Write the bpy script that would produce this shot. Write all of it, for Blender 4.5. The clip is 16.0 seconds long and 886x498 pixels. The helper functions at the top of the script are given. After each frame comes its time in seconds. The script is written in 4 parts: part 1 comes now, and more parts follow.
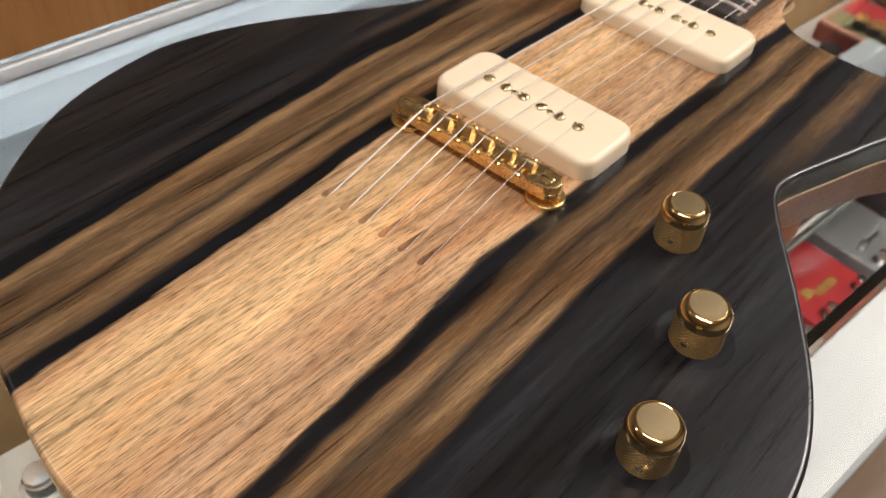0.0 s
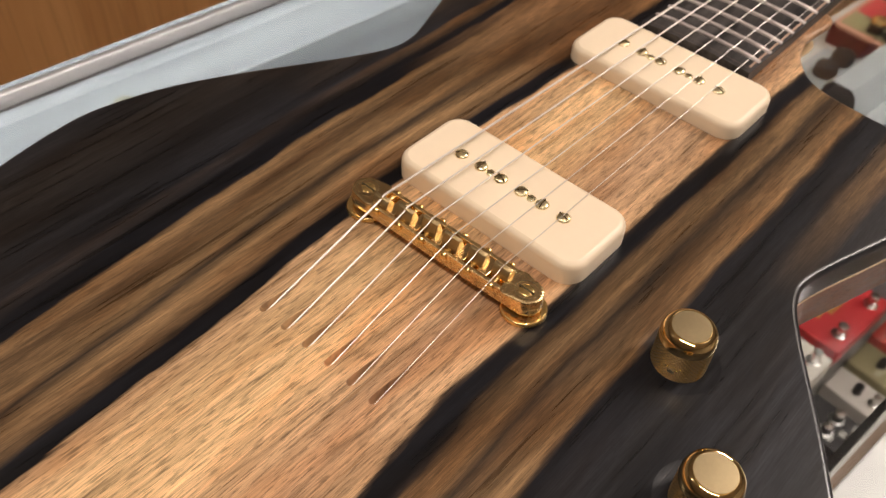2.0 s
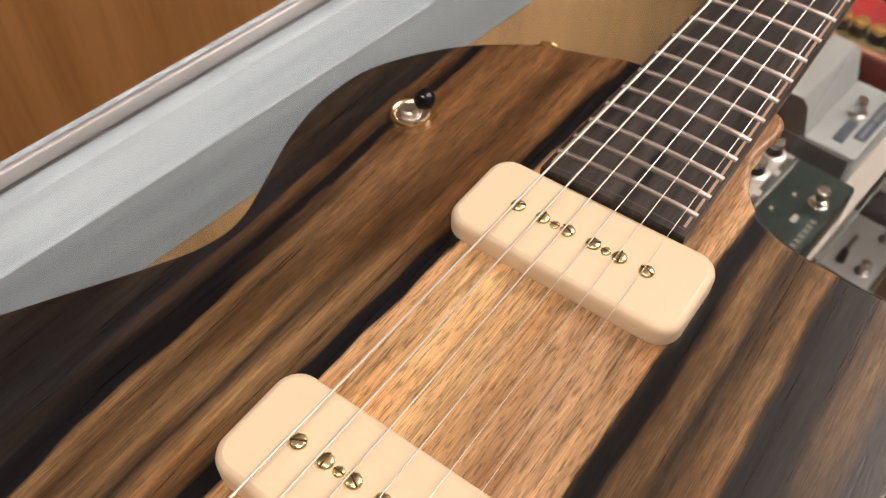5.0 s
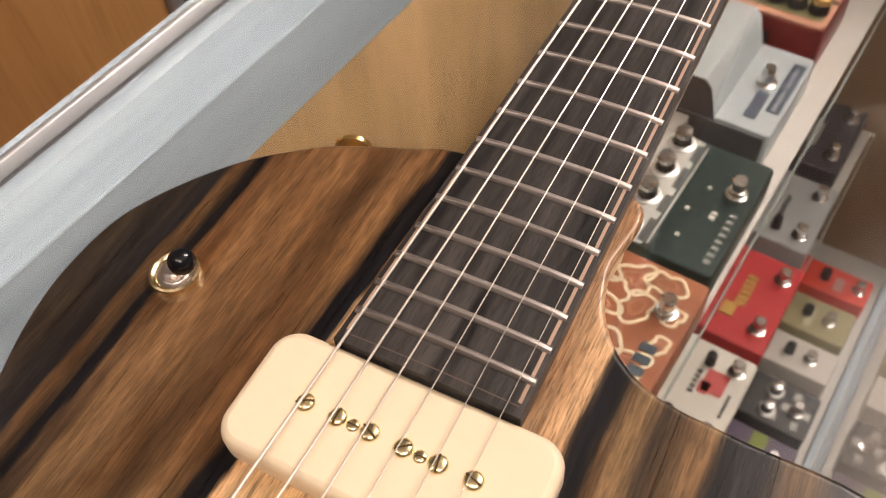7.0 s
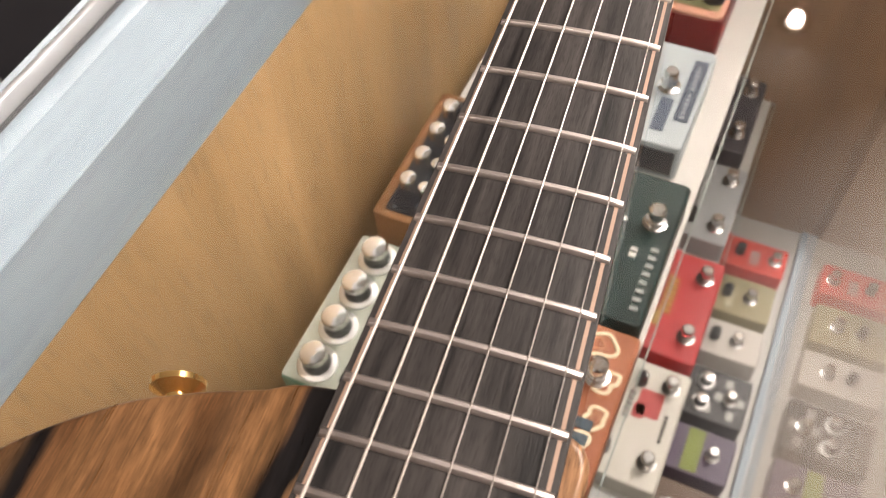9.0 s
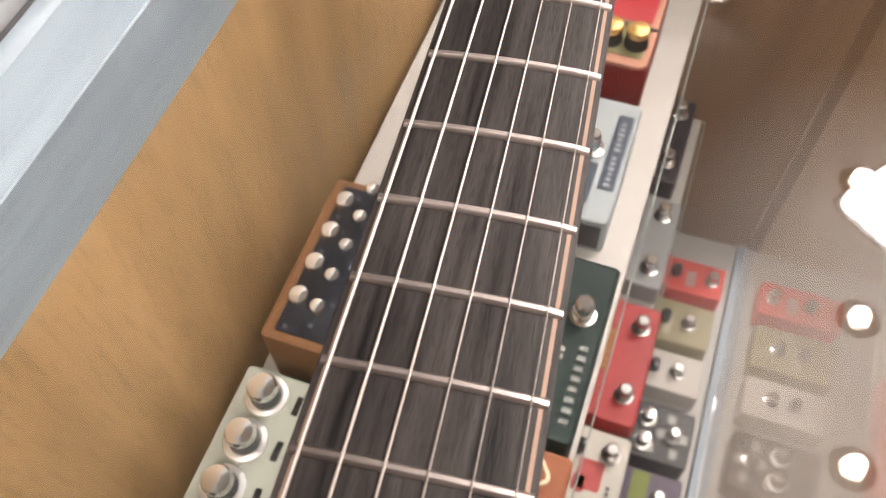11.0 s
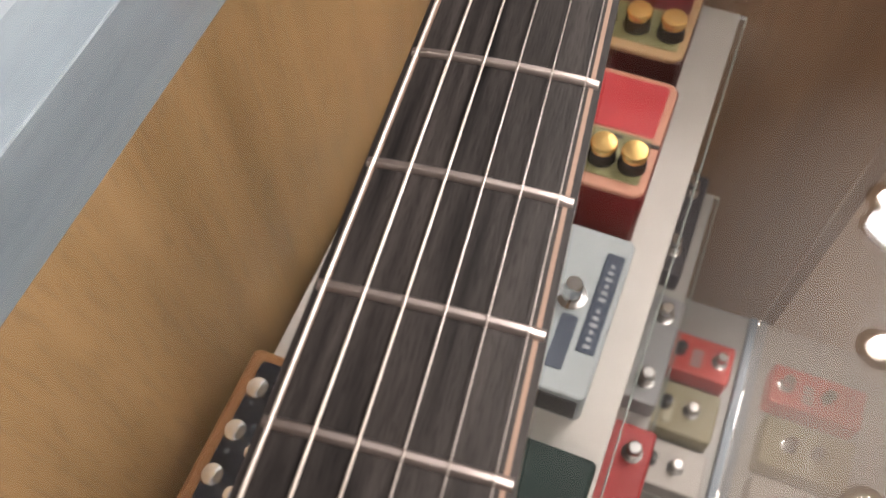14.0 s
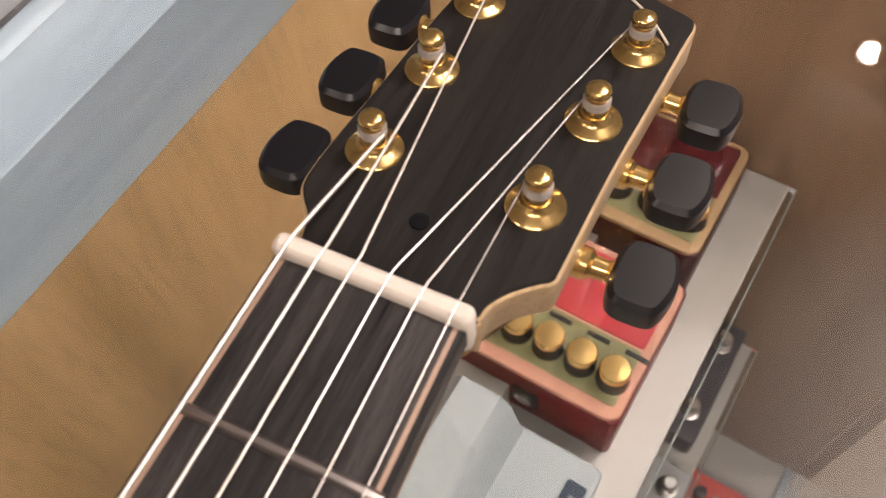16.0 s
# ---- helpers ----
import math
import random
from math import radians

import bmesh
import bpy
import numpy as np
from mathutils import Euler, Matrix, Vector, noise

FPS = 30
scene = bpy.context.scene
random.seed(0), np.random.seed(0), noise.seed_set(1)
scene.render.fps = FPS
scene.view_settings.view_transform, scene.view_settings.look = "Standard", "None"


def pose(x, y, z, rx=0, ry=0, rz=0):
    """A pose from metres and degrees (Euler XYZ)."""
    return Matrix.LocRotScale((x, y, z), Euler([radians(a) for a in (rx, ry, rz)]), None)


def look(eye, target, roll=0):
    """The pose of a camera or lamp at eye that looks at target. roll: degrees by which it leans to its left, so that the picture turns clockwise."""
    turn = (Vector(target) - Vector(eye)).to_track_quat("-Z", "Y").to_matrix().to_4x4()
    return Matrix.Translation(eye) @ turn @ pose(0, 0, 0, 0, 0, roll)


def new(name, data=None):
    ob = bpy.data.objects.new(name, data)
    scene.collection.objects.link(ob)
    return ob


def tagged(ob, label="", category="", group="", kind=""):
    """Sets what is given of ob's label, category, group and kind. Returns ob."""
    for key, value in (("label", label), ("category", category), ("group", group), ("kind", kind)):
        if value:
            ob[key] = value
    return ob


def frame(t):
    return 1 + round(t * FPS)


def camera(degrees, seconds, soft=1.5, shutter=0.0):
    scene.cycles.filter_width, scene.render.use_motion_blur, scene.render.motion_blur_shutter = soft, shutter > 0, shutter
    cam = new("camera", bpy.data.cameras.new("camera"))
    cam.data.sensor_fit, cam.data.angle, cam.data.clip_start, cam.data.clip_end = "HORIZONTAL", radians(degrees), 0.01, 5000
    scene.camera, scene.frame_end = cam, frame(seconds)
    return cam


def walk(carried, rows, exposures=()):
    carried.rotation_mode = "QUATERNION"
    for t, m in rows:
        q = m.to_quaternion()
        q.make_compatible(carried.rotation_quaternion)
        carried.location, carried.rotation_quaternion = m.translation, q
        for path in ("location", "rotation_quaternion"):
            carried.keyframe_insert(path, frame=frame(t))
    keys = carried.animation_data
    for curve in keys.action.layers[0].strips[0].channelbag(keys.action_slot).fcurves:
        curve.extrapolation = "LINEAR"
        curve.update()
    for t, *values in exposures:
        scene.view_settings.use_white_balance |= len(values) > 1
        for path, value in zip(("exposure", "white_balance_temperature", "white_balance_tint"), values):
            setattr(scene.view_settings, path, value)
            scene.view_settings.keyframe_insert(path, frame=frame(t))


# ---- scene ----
from mathutils import geometry

cam = camera(54.3, 16.0, 1.25)
cam.data.dof.use_dof, cam.data.dof.focus_distance, cam.data.dof.aperture_fstop = True, 0.262, 22.0
PATH = [
    (0, (0.1746, -0.2275, 0.2354), (-0.2727, 0.3124, -0.4777), 3.97),
    (0.5, (0.1638, -0.2113, 0.2351), (-0.2745, 0.3193, -0.4903), 3.87),
    (1, (0.1553, -0.1960, 0.2375), (-0.2802, 0.3312, -0.4922), 3.78),
    (1.5, (0.1460, -0.1792, 0.2357), (-0.2888, 0.3456, -0.4961), 3.74),
    (2, (0.1359, -0.1627, 0.2337), (-0.2989, 0.3585, -0.5007), 3.56),
    (2.5, (0.1248, -0.1461, 0.2324), (-0.3080, 0.3723, -0.5051), 3.54),
    (3, (0.1127, -0.1260, 0.2334), (-0.3131, 0.3883, -0.5110), 3.55),
    (3.2, (0.1093, -0.1170, 0.2338), (-0.3142, 0.3956, -0.5132), 3.40),
    (5.3, (0.0708, -0.0158, 0.2288), (-0.2940, 0.5068, -0.5418), -0.74),
    (5.5, (0.0693, -0.0075, 0.2269), (-0.2853, 0.5220, -0.5438), -1.03),
    (6, (0.0679, 0.0193, 0.2210), (-0.2702, 0.5495, -0.5565), -3.19),
    (6.5, (0.0677, 0.0500, 0.2169), (-0.2603, 0.5727, -0.5701), -4.84),
    (7, (0.0689, 0.0809, 0.2134), (-0.2583, 0.5916, -0.5816), -6.48),
    (7.5, (0.0686, 0.1069, 0.2095), (-0.2518, 0.6129, -0.5913), -7.55),
    (8, (0.0596, 0.1343, 0.2034), (-0.2397, 0.6427, -0.6040), -8.10),
    (8.5, (0.0472, 0.1594, 0.1960), (-0.2089, 0.6725, -0.6231), -7.33),
    (9, (0.0325, 0.1850, 0.1903), (-0.1847, 0.7004, -0.6386), -6.06),
    (9.5, (0.0265, 0.2091, 0.1846), (-0.1430, 0.7279, -0.6534), -4.16),
    (10, (0.0264, 0.2356, 0.1812), (-0.1197, 0.7547, -0.6610), -3.39),
    (10.2, (0.0254, 0.2503, 0.1820), (-0.1167, 0.7546, -0.6697), -3.41),
    (12.3, (0.0231, 0.3537, 0.1605), (-0.1247, 0.8529, -0.6933), -4.03),
    (12.5, (0.0227, 0.3644, 0.1583), (-0.1250, 0.8595, -0.6978), -4.08),
    (13, (0.0192, 0.3934, 0.1537), (-0.1313, 0.8781, -0.7079), -4.29),
    (13.5, (0.0207, 0.4206, 0.1534), (-0.1321, 0.8922, -0.7151), -4.30),
    (14, (0.0261, 0.4502, 0.1523), (-0.1302, 0.9120, -0.7208), -4.08),
    (14.5, (0.0306, 0.4787, 0.1527), (-0.1397, 0.9294, -0.7236), -4.48),
    (15, (0.0364, 0.5134, 0.1514), (-0.1542, 0.9568, -0.7243), -4.41),
    (15.5, (0.0440, 0.5470, 0.1500), (-0.1830, 0.9675, -0.7285), -6.40),
    (16, (0.0530, 0.5910, 0.1500), (-0.1970, 1.0100, -0.7230), -6.70),
]
walk(cam, [(t, look(eye, target, roll)) for t, eye, target, roll in PATH],
     [(0, 0.17, 6350, 11), (1.5, 0.02, 6700, 14), (3, -0.04, 6950, 17), (5.5, 0.0, 7250, 19), (6.5, 0.0, 7250, 19), (7.0, 0.15, 7100, 18), (7.5, 0.40, 6950, 17), (8.0, 0.50, 6900, 17), (8.5, 0.54, 6850, 16), (10, 0.48, 6650, 15), (12.5, 0.20, 6700, 19), (13.5, 0.0, 6600, 17), (14.5, 0.05, 6600, 16), (15.5, 0.07, 6650, 17), (16, 0.12, 6800, 18)])

# ---- light ----
CEIL = 1.70
GLASS = -0.041
world = bpy.data.worlds.new("world")
world.use_nodes = True
scene.world = world
world.node_tree.nodes["Background"].inputs[0].default_value = (1.0, 0.93, 0.85, 1)
world.node_tree.nodes["Background"].inputs[1].default_value = 0.3


def area_lamp(name, place, target, size, watts, colour):
    data = bpy.data.lights.new(name, "AREA")
    data.shape, data.size, data.energy, data.color = "DISK", size, watts, colour
    ob = new(name, data)
    ob.matrix_world = look(place, target)
    return ob


WARM = (1.0, 0.90, 0.78)
# the last entry is an unseen fill lamp, added to brighten the bass side
SPOTS_AND_FILL = [(0.73, 1.07), (0.75, 1.46), (0.76, 1.89), (0.34, 2.55), (-1.2, -0.8)]
NEAR_SPOTS = [(-0.20 + 0.24 * k, -0.56 + 0.03 * k) for k in range(6)]
for sx, sy in SPOTS_AND_FILL:
    area_lamp("ceiling_spot_light", (sx, sy, CEIL - 0.03), (sx * 0.8, sy * 0.8, 0), 0.04, 5.6, WARM)
for sx, sy in NEAR_SPOTS:
    area_lamp("ceiling_spot_light", (sx, sy, CEIL - 0.03), (sx * 0.5, sy * 0.5, 0), 0.12, 2.75, (1.0, 0.91, 0.80))
area_lamp("ceiling_panel_light", (0.98, 1.82, CEIL - 0.03), (0.5, 0.6, 0), 0.34, 17, (1.0, 0.95, 0.90))

# ---- materials ----


def mat_new(name):
    m = bpy.data.materials.new(name)
    m.use_nodes = True
    nt = m.node_tree
    return m, nt, nt.nodes["Principled BSDF"]


def node(nt, kind, **inputs):
    n = nt.nodes.new(kind)
    for key, value in inputs.items():
        n.inputs[key].default_value = value
    return n


def math_node(nt, op, a, b=None):
    n = nt.nodes.new("ShaderNodeMath")
    n.operation = op
    for k, v in enumerate((a, b)):
        if v is None:
            continue
        if isinstance(v, (int, float)):
            n.inputs[k].default_value = v
        else:
            nt.links.new(v, n.inputs[k])
    return n.outputs[0]


def stretched(nt, coord, scale, detail=3.0, rough=0.55):
    """A noise at unit scale over coordinates stretched by scale."""
    mp = node(nt, "ShaderNodeMapping", Scale=scale)
    nt.links.new(coord, mp.inputs["Vector"])
    nz = node(nt, "ShaderNodeTexNoise", Scale=1.0, Detail=detail, Roughness=rough)
    nt.links.new(mp.outputs[0], nz.inputs["Vector"])
    return nz.outputs[0]


def span(nt, value, a, b, c, d):
    n = nt.nodes.new("ShaderNodeMapRange")
    for k, v in enumerate((a, b, c, d)):
        n.inputs[k + 1].default_value = v
    nt.links.new(value, n.inputs[0])
    return n.outputs[0]


def tinted(nt, colour, factor):
    """colour times a grey factor."""
    n = nt.nodes.new("ShaderNodeVectorMath")
    n.operation = "SCALE"
    nt.links.new(colour, n.inputs[0])
    nt.links.new(factor, n.inputs["Scale"])
    return n.outputs[0]


def ramp(nt, value, stops):
    n = nt.nodes.new("ShaderNodeValToRGB")
    e = n.color_ramp.elements
    e[0].position, e[0].color = stops[0][0], (*stops[0][1], 1)
    e[1].position, e[1].color = stops[-1][0], (*stops[-1][1], 1)
    for p, c in stops[1:-1]:
        e.new(p).color = (*c, 1)
    nt.links.new(value, n.inputs[0])
    return n.outputs[0]


def bump(nt, bsdf, height, strength=0.2, distance=0.0005):
    n = node(nt, "ShaderNodeBump", Strength=strength, Distance=distance)
    nt.links.new(height, n.inputs["Height"])
    nt.links.new(n.outputs[0], bsdf.inputs["Normal"])


def plain(name, colour, rough=0.5, metal=0.0, vary=0.12, grain=60.0, relief=0.08, coat=0.0):
    """A paint, plastic or metal with faint blotches and fine relief."""
    m, nt, b = mat_new(name)
    co = nt.nodes.new("ShaderNodeTexCoord").outputs["Object"]
    big, fine = stretched(nt, co, (grain * 0.3,) * 3), stretched(nt, co, (grain * 12,) * 3)
    both = math_node(nt, "ADD", math_node(nt, "MULTIPLY", big, 0.6), math_node(nt, "MULTIPLY", fine, 0.4))
    rgb = nt.nodes.new("ShaderNodeRGB")
    rgb.outputs[0].default_value = (*colour, 1)
    nt.links.new(tinted(nt, rgb.outputs[0], span(nt, both, 0.3, 0.7, 1 - vary, 1 + vary)), b.inputs["Base Color"])
    nt.links.new(span(nt, both, 0.3, 0.7, rough * 0.85, min(1, rough * 1.15)), b.inputs["Roughness"])
    b.inputs["Metallic"].default_value = metal
    b.inputs["Coat Weight"].default_value = coat
    if relief:
        bump(nt, b, fine, relief, 0.0002)
    return m


def grained(name, dark, light, along=1, wide=120.0, long=4.0, rough=0.45, pores=0.35, relief=0.15, shine=0.4):
    """Wood with its grain along one axis."""
    m, nt, b = mat_new(name)
    co = nt.nodes.new("ShaderNodeTexCoord").outputs["Object"]
    sc = lambda w, l: tuple(l if k == along else w for k in range(3))
    broad, streak, pore = stretched(nt, co, sc(wide * 0.2, long * 0.5)), stretched(nt, co, sc(wide, long), 4), stretched(nt, co, sc(wide * 7, long * 12), 1)
    mixv = math_node(nt, "ADD", math_node(nt, "MULTIPLY", broad, 0.5), math_node(nt, "MULTIPLY", streak, 0.5))
    mid = tuple((a + c) / 2 for a, c in zip(dark, light))
    col = ramp(nt, mixv, [(0.34, dark), (0.5, mid), (0.64, light)])
    nt.links.new(tinted(nt, col, span(nt, pore, 0.32, 0.5, 1 - pores, 1.05)), b.inputs["Base Color"])
    nt.links.new(span(nt, streak, 0.3, 0.7, rough * 0.8, rough * 1.2), b.inputs["Roughness"])
    bump(nt, b, pore, relief, 0.0003)
    b.inputs["Specular IOR Level"].default_value = shine
    return m


def striped_top():
    """Figured ebony top: black and brown bands beside a tan centre, running along the strings."""
    m, nt, b = mat_new("figured_ebony_top")
    co = nt.nodes.new("ShaderNodeTexCoord").outputs["Object"]
    sep = nt.nodes.new("ShaderNodeSeparateXYZ")
    nt.links.new(co, sep.inputs[0])
    x, y = sep.outputs[0], sep.outputs[1]
    drift = math_node(nt, "MULTIPLY", math_node(nt, "MAXIMUM", math_node(nt, "MULTIPLY", y, -1.0), 0.0), 0.065)
    wave = math_node(nt, "MULTIPLY", math_node(nt, "SUBTRACT", stretched(nt, co, (7, 16, 1), 2), 0.5), 0.006)
    fray = math_node(nt, "MULTIPLY", math_node(nt, "SUBTRACT", stretched(nt, co, (420, 26, 1), 4, 0.7), 0.5), 0.0036)
    lean_in = math_node(nt, "MULTIPLY", math_node(nt, "ADD", span(nt, y, 0.06, 0.19, 0.0, 0.0055), span(nt, y, 0.19, 0.245, 0.0, 0.0050)), math_node(nt, "MULTIPLY", span(nt, x, -0.072, -0.052, 0.0, 1.0), span(nt, x, -0.024, -0.012, 1.0, 0.0)))
    knee = math_node(nt, "MULTIPLY", math_node(nt, "MULTIPLY", span(nt, y, -0.13, -0.05, 0.0, 0.0035), span(nt, y, -0.045, -0.005, 1.0, 0.0)), math_node(nt, "MULTIPLY", span(nt, x, 0.02, 0.032, 0.0, 1.0), span(nt, x, 0.044, 0.054, 1.0, 0.0)))
    u = math_node(nt, "ADD", math_node(nt, "ADD", math_node(nt, "SUBTRACT", x, drift), wave), fray)
    u = math_node(nt, "ADD", math_node(nt, "SUBTRACT", u, lean_in), knee)
    fac = math_node(nt, "MULTIPLY", math_node(nt, "ADD", u, 0.17), 1 / 0.35)
    # BLK and DRK lean to blue: the reflected sheen is put into their colour
    BLK, DRK, DBR, BRN, LBR, TAN, GLD = (0.0070, 0.0074, 0.0100), (0.0150, 0.0155, 0.0190), (0.034, 0.024, 0.017), (0.106, 0.064, 0.034), (0.200, 0.121, 0.060), (0.565, 0.35, 0.195), (0.685, 0.445, 0.235)
    RED = (0.46, 0.285, 0.17)
    bands = [(-170, DRK), (-140, (0.022, 0.018, 0.016)), (-103, DRK), (-101, BRN), (-96, DBR), (-95, BLK), (-86, BLK), (-85, LBR), (-77, BRN), (-66, LBR), (-62, DBR), (-57, LBR), (-47.5, BRN), (-46.4, BLK), (-40, BLK),
             (-39, TAN), (-24, GLD), (-4, GLD), (10, TAN), (24, RED), (41, TAN), (42, BLK), (48.5, BLK), (50, BRN), (56, LBR), (61, DBR), (65, BRN), (74.5, LBR), (76.5, BLK), (88, DRK), (95, (0.016, 0.016, 0.018)), (104, DRK)]
    col = ramp(nt, fac, [((p + 170) / 350, c) for p, c in bands])
    south = nt.nodes.new("ShaderNodeMix")
    south.data_type = "RGBA"
    nt.links.new(math_node(nt, "MULTIPLY", span(nt, y, 0.03, 0.12, 0.85, 0.0), math_node(nt, "MULTIPLY", span(nt, u, -0.107, -0.104, 0.0, 1.0), span(nt, u, -0.096, -0.094, 1.0, 0.0))), south.inputs[0])
    nt.links.new(col, south.inputs[6])
    south.inputs[7].default_value = (*DRK, 1)
    col = south.outputs[2]
    upper = nt.nodes.new("ShaderNodeMix")
    upper.data_type = "RGBA"
    nt.links.new(math_node(nt, "MULTIPLY", span(nt, y, 0.07, 0.15, 0.0, 0.75), math_node(nt, "MULTIPLY", span(nt, u, -0.0925, -0.0905, 0.0, 1.0), span(nt, u, -0.054, -0.050, 1.0, 0.0))), upper.inputs[0])
    nt.links.new(col, upper.inputs[6])
    upper.inputs[7].default_value = (0.160, 0.094, 0.050, 1)
    horn = nt.nodes.new("ShaderNodeMix")
    horn.data_type = "RGBA"
    nt.links.new(math_node(nt, "MULTIPLY", span(nt, y, 0.07, 0.14, 0.0, 1.0), math_node(nt, "MULTIPLY", span(nt, u, 0.088, 0.095, 0.0, 1.0), span(nt, u, 0.099, 0.105, 1.0, 0.0))), horn.inputs[0])
    nt.links.new(upper.outputs[2], horn.inputs[6])
    horn.inputs[7].default_value = (*BRN, 1)
    warm = nt.nodes.new("ShaderNodeMix")
    warm.data_type, warm.blend_type = "RGBA", "MULTIPLY"
    nt.links.new(math_node(nt, "MULTIPLY", span(nt, y, 0.08, 0.2, 0.0, 1.0), span(nt, u, -0.046, -0.04, 1.0, 0.0)), warm.inputs[0])
    nt.links.new(horn.outputs[2], warm.inputs[6])
    warm.inputs[7].default_value = (1.14, 0.97, 0.82, 1)
    outer = nt.nodes.new("ShaderNodeMix")
    outer.data_type = "RGBA"
    smoky = math_node(nt, "MULTIPLY", span(nt, stretched(nt, co, (70, 7, 1), 3, 0.6), 0.44, 0.62, 0.1, 1.0), span(nt, u, -0.110, -0.106, 1.0, 0.0))
    nt.links.new(math_node(nt, "MULTIPLY", smoky, span(nt, y, 0.02, 0.10, 0.0, 0.85)), outer.inputs[0])
    nt.links.new(warm.outputs[2], outer.inputs[6])
    outer.inputs[7].default_value = (0.056, 0.041, 0.028, 1)
    curl = math_node(nt, "ADD", 1.0, math_node(nt, "MULTIPLY", math_node(nt, "SUBTRACT", stretched(nt, co, (330, 75, 1), 3, 0.6), 0.5), span(nt, y, 0.07, 0.14, 0.0, 1.3)))
    col = tinted(nt, outer.outputs[2], curl)
    streak = stretched(nt, co, (240, 8, 1), 6, 0.7)
    broad = stretched(nt, co, (45, 5, 1), 2)
    pore = stretched(nt, co, (1200, 130, 1), 3)
    centre = math_node(nt, "MULTIPLY", span(nt, u, -0.041, -0.039, 0.0, 1.0), span(nt, u, 0.041, 0.043, 1.0, 0.0))
    force = span(nt, centre, 0.0, 1.0, 3.4, 1.9)
    calm = math_node(nt, "MULTIPLY", span(nt, y, 0.07, 0.15, 0.0, 0.55), span(nt, u, -0.056, -0.050, 1.0, 0.0))
    force = math_node(nt, "MULTIPLY", force, math_node(nt, "SUBTRACT", 1.0, calm))
    col = tinted(nt, col, math_node(nt, "MAXIMUM", math_node(nt, "ADD", math_node(nt, "MULTIPLY", math_node(nt, "SUBTRACT", streak, 0.5), force), 1.0), 0.25))
    depth = math_node(nt, "MULTIPLY", math_node(nt, "SUBTRACT", broad, 0.5), span(nt, centre, 0.0, 1.0, 2.6, 1.2))
    col = tinted(nt, col, math_node(nt, "MAXIMUM", math_node(nt, "ADD", depth, 1.0), 0.35))
    rust = nt.nodes.new("ShaderNodeMix")
    rust.data_type, rust.blend_type = "RGBA", "MULTIPLY"
    nt.links.new(span(nt, stretched(nt, co, (48, 12, 1), 3), 0.47, 0.64, 0.0, 0.8), rust.inputs[0])
    nt.links.new(col, rust.inputs[6])
    rust.inputs[7].default_value = (0.81, 0.67, 0.56, 1)
    fibre = stretched(nt, co, (2600, 70, 1), 2)
    col = tinted(nt, rust.outputs[2], span(nt, fibre, 0.3, 0.7, 0.72, 1.28))
    col = tinted(nt, col, math_node(nt, "MAXIMUM", span(nt, pore, 0.36, 0.49, 0.55, 1.04), span(nt, centre, 0.0, 1.0, 0.82, 0.0)))
    vein = math_node(nt, "ABSOLUTE", math_node(nt, "SUBTRACT", stretched(nt, co, (62, 3.2, 1), 3, 0.6), 0.5))
    col = tinted(nt, col, math_node(nt, "MAXIMUM", span(nt, vein, 0.0, 0.022, 0.62, 1.0), span(nt, centre, 0.0, 1.0, 1.0, 0.0)))
    nt.links.new(col, b.inputs["Base Color"])
    nt.links.new(span(nt, streak, 0.3, 0.7, 0.26, 0.32), b.inputs["Roughness"])
    bump(nt, b, pore, 0.12, 0.0003)
    b.inputs["Specular IOR Level"].default_value = 0.5
    return m


def glassy(name, colour=(1, 1, 1), rough=0.0):
    m, nt, b = mat_new(name)
    b.inputs["Base Color"].default_value = (*colour, 1)
    b.inputs["Roughness"].default_value = rough
    b.inputs["Transmission Weight"].default_value = 1.0
    b.inputs["IOR"].default_value = 1.48
    return m


def glowing(name, colour, strength):
    m, nt, b = mat_new(name)
    b.inputs["Base Color"].default_value = (0.8, 0.8, 0.8, 1)
    b.inputs["Emission Color"].default_value = (*colour, 1)
    b.inputs["Emission Strength"].default_value = strength
    return m


def fading(name, colour, strength, wide, long):
    """A surface that glows from its middle, dimmer towards its edges; used for added haze."""
    m, nt, b = mat_new(name)
    co = nt.nodes.new("ShaderNodeTexCoord").outputs["Object"]
    mp = node(nt, "ShaderNodeMapping", Scale=(1 / wide, 1 / long, 0))
    nt.links.new(co, mp.inputs["Vector"])
    g = nt.nodes.new("ShaderNodeTexGradient")
    g.gradient_type = "SPHERICAL"
    nt.links.new(mp.outputs[0], g.inputs[0])
    nt.links.new(math_node(nt, "MULTIPLY", g.outputs[1], strength), b.inputs["Emission Strength"])
    b.inputs["Emission Color"].default_value = (*colour, 1)
    b.inputs["Base Color"].default_value = (0.8, 0.8, 0.8, 1)
    return m


VEILGLOW = fading("haze_glow", (1.0, 0.96, 0.92), 2.3, 0.70, 1.0)
TOP = striped_top()
MAHOGANY = grained("mahogany", (0.16, 0.06, 0.03), (0.30, 0.13, 0.065), 1, 200, 8)
MAPLE = grained("maple", (0.52, 0.36, 0.2), (0.66, 0.48, 0.29), 1, 150, 5, pores=0.12)
NECKWOOD = grained("neck_wood", (0.36, 0.18, 0.085), (0.55, 0.31, 0.16), 1, 160, 6)
EBONY = grained("ebony", (0.0075, 0.0078, 0.009), (0.076, 0.068, 0.066), 1, 330, 18, 0.40, 0.3, 0.2, 0.3)
BLACKWOOD = grained("black_veneer", (0.010, 0.009, 0.009), (0.026, 0.022, 0.021), 1, 500, 14, 0.45, 0.2, 0.3, 0.2)
GOLD = plain("gold_plate", (1.0, 0.69, 0.28), 0.19, 0.93, 0.06, 80, 0.02)
